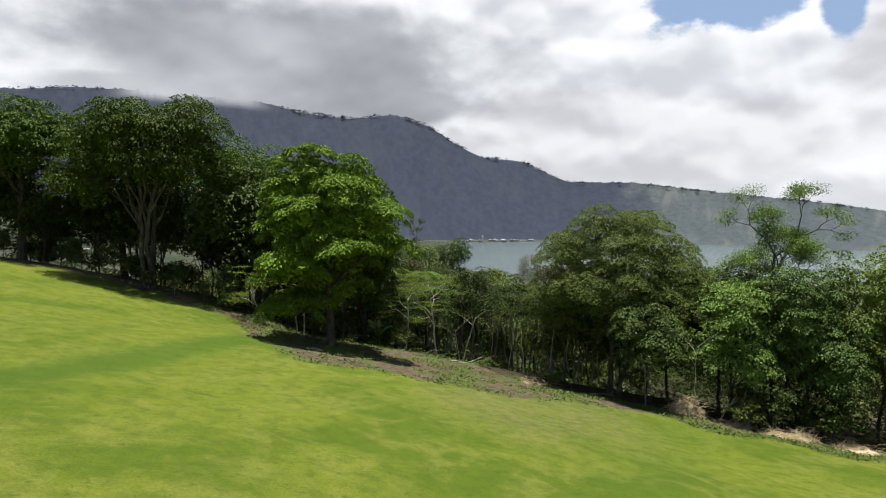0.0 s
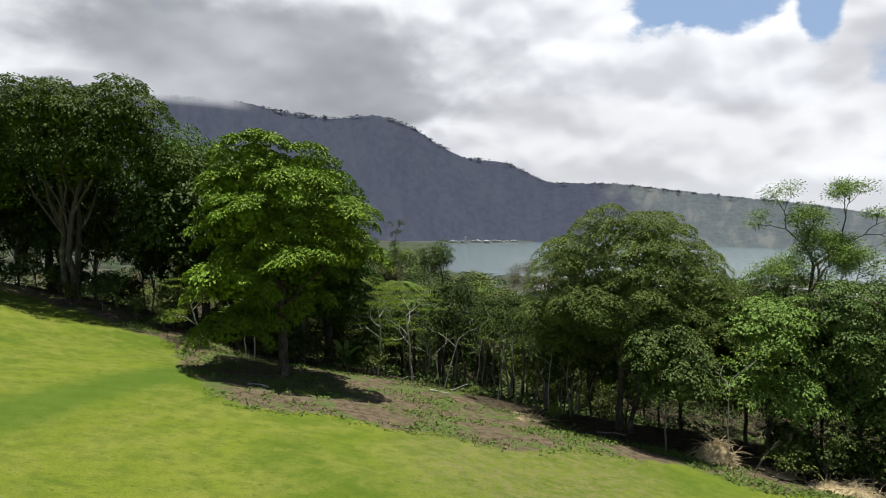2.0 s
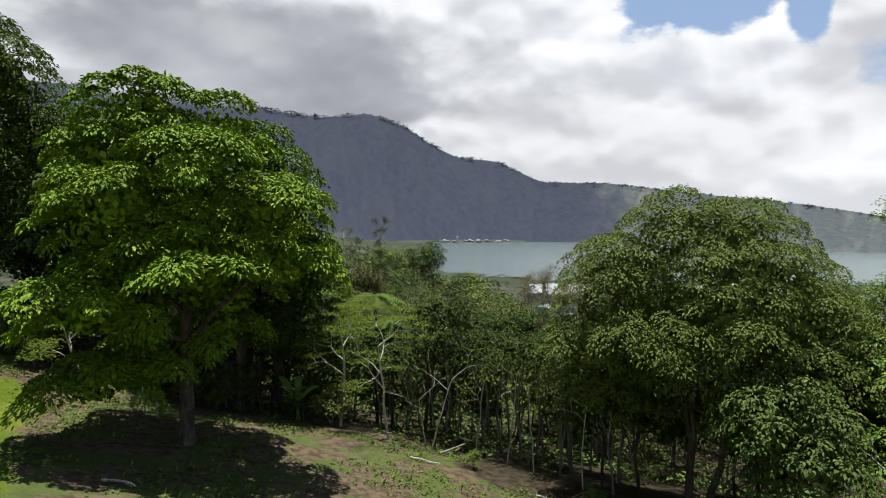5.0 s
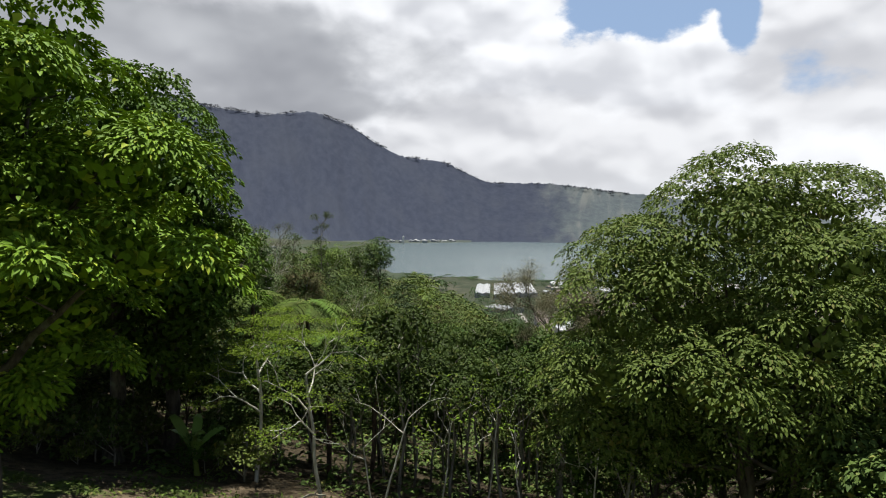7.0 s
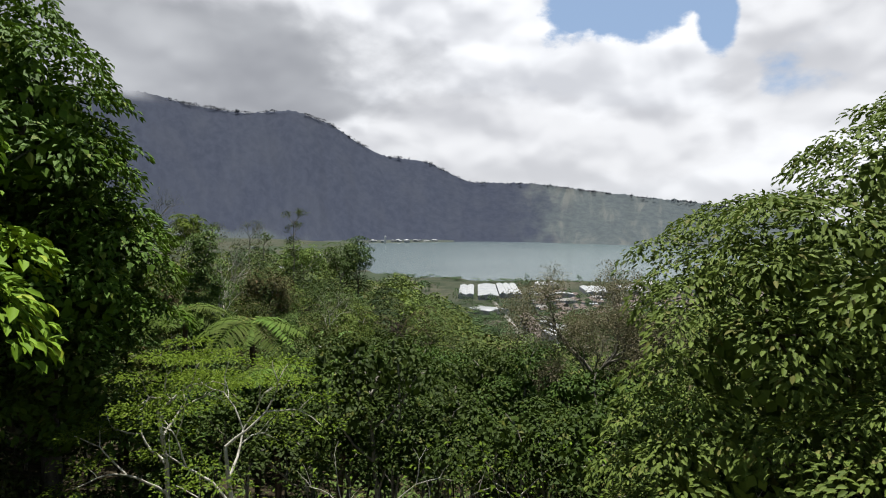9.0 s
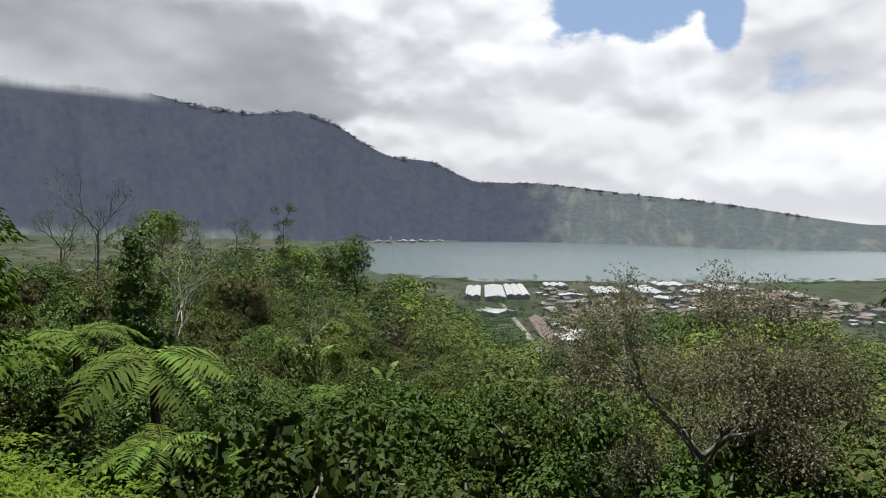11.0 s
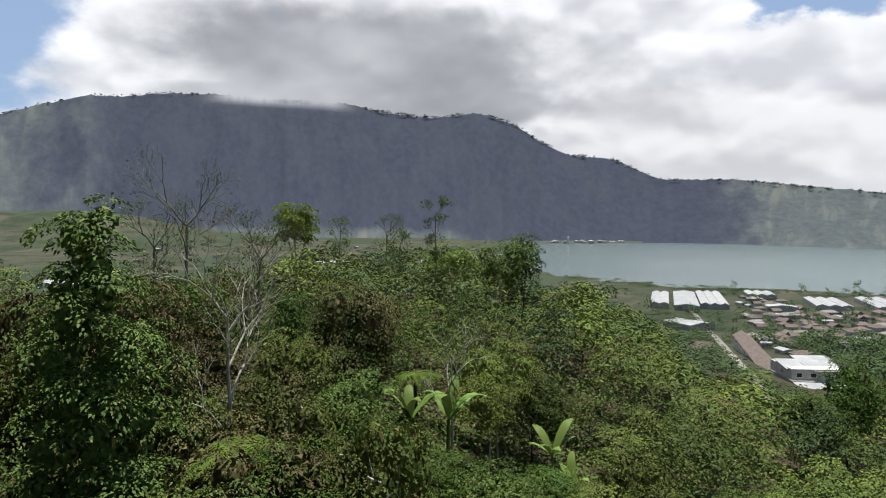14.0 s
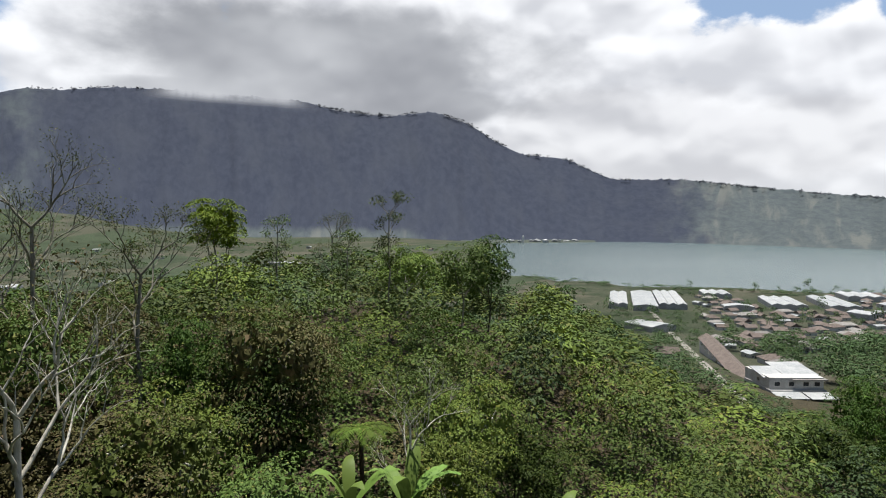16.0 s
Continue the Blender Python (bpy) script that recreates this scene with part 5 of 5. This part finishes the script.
bmesh.ops.rotate(bm, cent=(0, -5, 2.3), matrix=Matrix.Rotation(radians(7), 3, "X"), verts=bm.verts)
part("canopy", bm_mesh("canopy", bm, SHEETING), hall, "white canopy roof")
for x in (-6.2, -0.2, 6.4):
    part("post", box_mesh("post", FRAME, (x - 0.12, -9.3, -2, x + 0.12, -9.05, 1.9)), hall)
part("yard_wall", box_mesh("yard_wall", WALL, (-7.2, -12.2, -2.5, 7.4, -11.9, 0.2)), hall)

barn = tagged(new("barn"), "long low building with brown tiled gable roof", "barn")
barn.matrix_basis = pose(53.8, 203, ground_at(53.8, 203) - 0.8, 0, 0, -10.4) @ Matrix.Diagonal((0.50, 0.96, 0.66, 1))
part("wall", box_mesh("wall", WALL, (-3.4, -24, -4, 3.4, 24, 3.0)), barn)
part("roof", hip_roof("roof", 6.8, 48, 3.0, 1.9, 0.01, TILE, 0.7), barn)
for i in range(9):
    window(barn, -3.4, -20 + i * 5, 1.7, 1.6, 1.1, "x")

lane = []
for i in range(30):
    yy = 150 + i * 7
    xx = 41.0 + 0.19 * (yy - 160) + 1.5 * math.sin(yy * 0.03)
    lane.append((xx, yy))
V = np.array([[x + s * 0.9, y, ground_at(x + s * 0.9, y) + 0.06] for x, y in lane for s in (-1, 1)])
k = 2 * np.arange(len(lane) - 1)[:, None]
tagged(new("road", mesh_of("road", V, k + np.array([[0, 1, 3, 2]]), ASPHALT, True)), "narrow pale lane running through the village", "road", kind="structure")

# far village across the lake
tower = tagged(new("tower"), "slim white tower on far lake shore", "tower")
part("shaft", box_mesh("shaft", WALL, (-2, -2, -3, 2, 2, 15)), tower)
part("cap", hip_roof("cap", 4, 4, 15, 4, 2.4, SHEETING, 0.5), tower)
tower.matrix_basis = pose(95, 1500, WATER)
shore_h = house("white house on the far lake shore", 12, 9, 4.5, 2.5, 3.0, SHEETING, SHEETING, "houses on the far shore")
for n in range(34):
    aa = rng.uniform(2.2, 8.6)
    rr = 1470 + (aa - 2) * 14 + rng.uniform(-10, 26)
    m4 = pose(4 + rr * math.sin(radians(aa)), 62 + rr * math.cos(radians(aa)), WATER + rng.uniform(1, 4), 0, 0, rng.uniform(-30, 30)) @ Matrix.Scale(rng.uniform(0.35, 0.75), 4)
    if n:
        copy_thing(shore_h, m4)
    else:
        shore_h.matrix_basis = pose(150, 1545, WATER + 2)
aa = np.linspace(-2, 10, 40)
rr = 1455 + (aa - 2) * 14
V = np.array([[4 + (r + d) * math.sin(radians(q)), 62 + (r + d) * math.cos(radians(q)), z] for q, r in zip(aa, rr) for d, z in ((-6 + 5 * math.sin(q * 3), WATER - 1), (10, WATER + 1.6), (120, WATER + 5))])
k = 3 * np.arange(39)[:, None]
tagged(new("ground_far_shore", mesh_of("far_shore", V, np.concatenate([k + np.array([[0, 3, 4, 1]]), k + np.array([[1, 4, 5, 2]])]), SHORE, True)), "low strip of land on the far shore", "shore", kind="structure")

# ---- trees and reeds of the plain ----
q = np.random.default_rng(505)
ball_v, ball_f = crown_leaves(q, make_lobes(q, 2.6, 4.5, 3.0, 8), 20, 6, 0.9, 0.8, 0.4, 1.0, 1.2, -0.1, 0.34, 0.0)
dense_v, dense_f = crown_leaves(q, make_lobes(q, 2.6, 4.5, 3.0, 8), 30, 12, 0.5, 0.8, 0.4, 1.0, 1.2, -0.1, 0.34, 0.0)
vs, fs, n0 = [], [], 0


def clump(px, py, s, tall=1.0, thick=False):
    global n0
    tt = q.uniform(0, 6.28)
    c, sn = math.cos(tt) * s, math.sin(tt) * s
    A = np.array([[c, -sn, 0], [sn, c, 0], [0, 0, s * tall]])
    bv, bf = (dense_v, dense_f) if thick else (ball_v, ball_f)
    vs.append(bv @ A.T + np.array([px, py, ground_at(px, py) - 0.5 * s]))
    fs.append(bf + n0)
    n0 += len(bv)


for n in range(820):
    px, py = q.uniform(52, 225), q.uniform(180, 420)
    if (58 < px < 102 and py > 330) or (124 < px < 215 and 332 < py < 400) or (52 < px < 68 and 274 < py < 294):          # the greenhouses stay clear
        continue
    if room(px, py) and all((px - a) ** 2 + (py - b) ** 2 > 9 for a, b in put_h):
        clump(px, py, q.uniform(0.26, 0.85) if n < 460 else q.uniform(0.2, 0.45), q.choice((0.8, 1.0, 1.8)), n < 300)
for n in range(260):
    px, py = q.uniform(-420, -40), q.uniform(190, 900)
    clump(px, py, q.uniform(0.8, 2.2), q.uniform(0.6, 1.0))
for n in range(130):          # wooded bank between the spur and the plain
    py = q.uniform(180, 430)
    px = q.uniform(-60, 30 + (py - 180) * 0.10)
    clump(px, py, q.uniform(0.9, 1.7), 0.9)
for n in range(110):          # wooded rise behind the two-storey building
    clump(q.uniform(67, 135), q.uniform(186, 238), q.uniform(0.8, 1.5), 0.8, True)
for n in range(110):          # bushes beside the lane
    py = q.uniform(150, 300)
    clump(q.uniform(24, 38 + 0.19 * (py - 160)), py, q.uniform(0.5, 1.0), 0.8, True)
for n in range(46):          # gardens round the two-storey building
    clump(q.uniform(36, 62), q.uniform(146, 157), q.uniform(0.3, 0.55), 0.8, True)
for n in range(50):
    clump(q.uniform(60, 84), q.uniform(150, 192), q.uniform(0.6, 1.2), 0.9, True)
for n in range(260):          # reeds and low trees on the near shore
    px = q.uniform(30, 420)
    py = 432 + 130 * math.exp(-(px - 25) / 62) - q.uniform(20, 46)
    clump(px, py, q.uniform(0.4, 0.9), q.uniform(0.3, 0.6))
tagged(new("woods_of_the_plain", mesh_of("plain_woods", np.concatenate(vs), np.concatenate(fs), LEAF_WOODS)), "scattered trees, hedges and reeds on the lake plain", "trees", kind="stuff")

# ---- heaps, sticks and weeds along the lawn's edge ----


def heap(label, seed, w, l, h, count, mat):
    rng = np.random.default_rng(seed)
    lines = []
    for _ in range(count):
        a, rr = rng.uniform(0, 6.28), math.sqrt(rng.random())
        p = np.array([w * rr * math.cos(a), l * rr * math.sin(a), h * (1 - rr ** 2) * rng.uniform(0.5, 1.0)])
        q = p + np.array([rng.normal(0, 0.45), rng.normal(0, 0.45), rng.normal(-0.1, 0.25)])
        lines.append((bend(rng, p, q, 0.12, 0.2, 4), taper(0.016, 0.007, 4)))
    base = bmesh.new()
    bmesh.ops.create_icosphere(base, subdivisions=3, radius=1.0)
    for v in base.verts:
        k = 0.8 + 0.3 * noise.noise(v.co * 2.2 + Vector((seed, 0, 0)))
        v.co = Vector((v.co.x * w * k, v.co.y * l * k, v.co.z * h * 0.85 * k))
    ob = tagged(new("brush_heap"), label, "brush heap", "heaps of cut brush")
    part("mound", bm_mesh("mound", base, mat), ob)
    tagged(part("straw", mesh_of("straw", *tubes(lines, 3), mat, True), ob), kind="stuff")
    return ob


for x, y, w, l, h, n, sd in [(15.2, 38.9, 1.1, 0.9, 1.4, 560, 601), (20.2, 36.6, 2.0, 1.2, 0.5, 480, 602), (23.6, 36.0, 1.8, 1.2, 0.4, 320, 603), (17.8, 38.4, 1.4, 0.7, 0.25, 200, 604), (6.2, 43.6, 1.1, 0.6, 0.3, 160, 605)]:
    place(heap("loose heap of straw-coloured dry cut brush", sd, w, l, h, n, STRAW), x, y, -0.08)


def stick(label, seed, a, b, r, mat=BARK_PALE):
    rng = np.random.default_rng(seed)
    a = np.array([a[0], a[1], ground_at(a[0], a[1]) + a[2]])
    b = np.array([b[0], b[1], ground_at(b[0], b[1]) + b[2]])
    lines = [(bend(rng, a, b, 0, 0.12, 6), taper(r, r * 0.5))]
    mid = lines[0][0][3]
    lines.append((bend(rng, mid, mid + (b - a) * 0.35 + rng.normal(0, 0.12, 3), 0, 0.1, 4), taper(r * 0.5, r * 0.2, 4)))
    ob = new("stick", mesh_of("stick", *tubes(lines, 6), mat, True))
    return tagged(ob, label, "stick", "fallen sticks at the wood's edge")


stick("bleached fallen branch lying on the grass edge", 611, (-8.6, 39.0, 0.04), (-7.5, 38.8, 0.05), 0.05)
for n, (ax, ay, bx2, by2, bz) in enumerate([(17.6, 39.4, 18.1, 38.2, 1.9), (18.3, 38.6, 18.6, 38.0, 2.4), (2.0, 49.6, 3.2, 49.4, 0.7), (-1.4, 50.4, -0.3, 50.0, 0.5), (19.4, 37.8, 21.2, 36.6, 0.5), (21.5, 37.4, 22.4, 36.0, 0.6), (5.8, 45.2, 7.2, 44.6, 0.1),
                                            (10.2, 43.0, 11.6, 42.2, 0.15), (0.6, 47.4, 1.9, 46.9, 0.1)]):
    stick("dry grey dead branch at the edge of the wood", 620 + n, (ax, ay, 0.05), (bx2, by2, bz), 0.045, BARK_GREY if n % 2 else BARK_PALE)

q = np.random.default_rng(640)
P = []
while len(P) < 2600:
    x = q.uniform(-20, 30)
    lo, hi = float(lawn_edge(x)) - 0.6, float(wood_edge(x)) + 1.5
    y = q.uniform(lo, hi)
    if math.sin(x * 0.9 + 1) + math.sin(y * 1.3) + q.normal(0, 0.6) > 0.1:
        P.append((x, y))
P = np.array(P)
Z = ground(P[:, 0], P[:, 1])
per = 14
C = np.repeat(np.column_stack([P, Z]), per, axis=0)
n = len(C)
off = np.column_stack([q.normal(0, 0.22, (n, 2)), np.full(n, -0.02)])
D = unit(np.column_stack([q.normal(0, 1.0, (n, 2)), q.uniform(0.1, 0.7, n)]))
L = q.uniform(0.08, 0.27, n)
tagged(new("weeds", mesh_of("weeds", *leaves(C + off, D, unit(np.column_stack([q.normal(0, 0.6, (n, 2)), np.full(n, 1.0)])), L, L * 0.34), WEED)), "low green weeds and rough grass along the lawn's edge", "weeds", kind="stuff")
for x, y, s, k in [(-22.6, 52.4, 0.75, 2), (-19.8, 51.6, 0.65, 0), (-17.6, 50.8, 0.7, 3), (-24.5, 51.8, 0.6, 0), (8.0, 44.4, 0.5, 3), (3.4, 47.6, 0.4, 3)]:
    copy_thing(SHRUBS[k], Matrix.Translation((x, y, ground_at(x, y) - 0.1)) @ pose(0, 0, 0, 0, 0, x * 40) @ Matrix.Scale(s, 4))
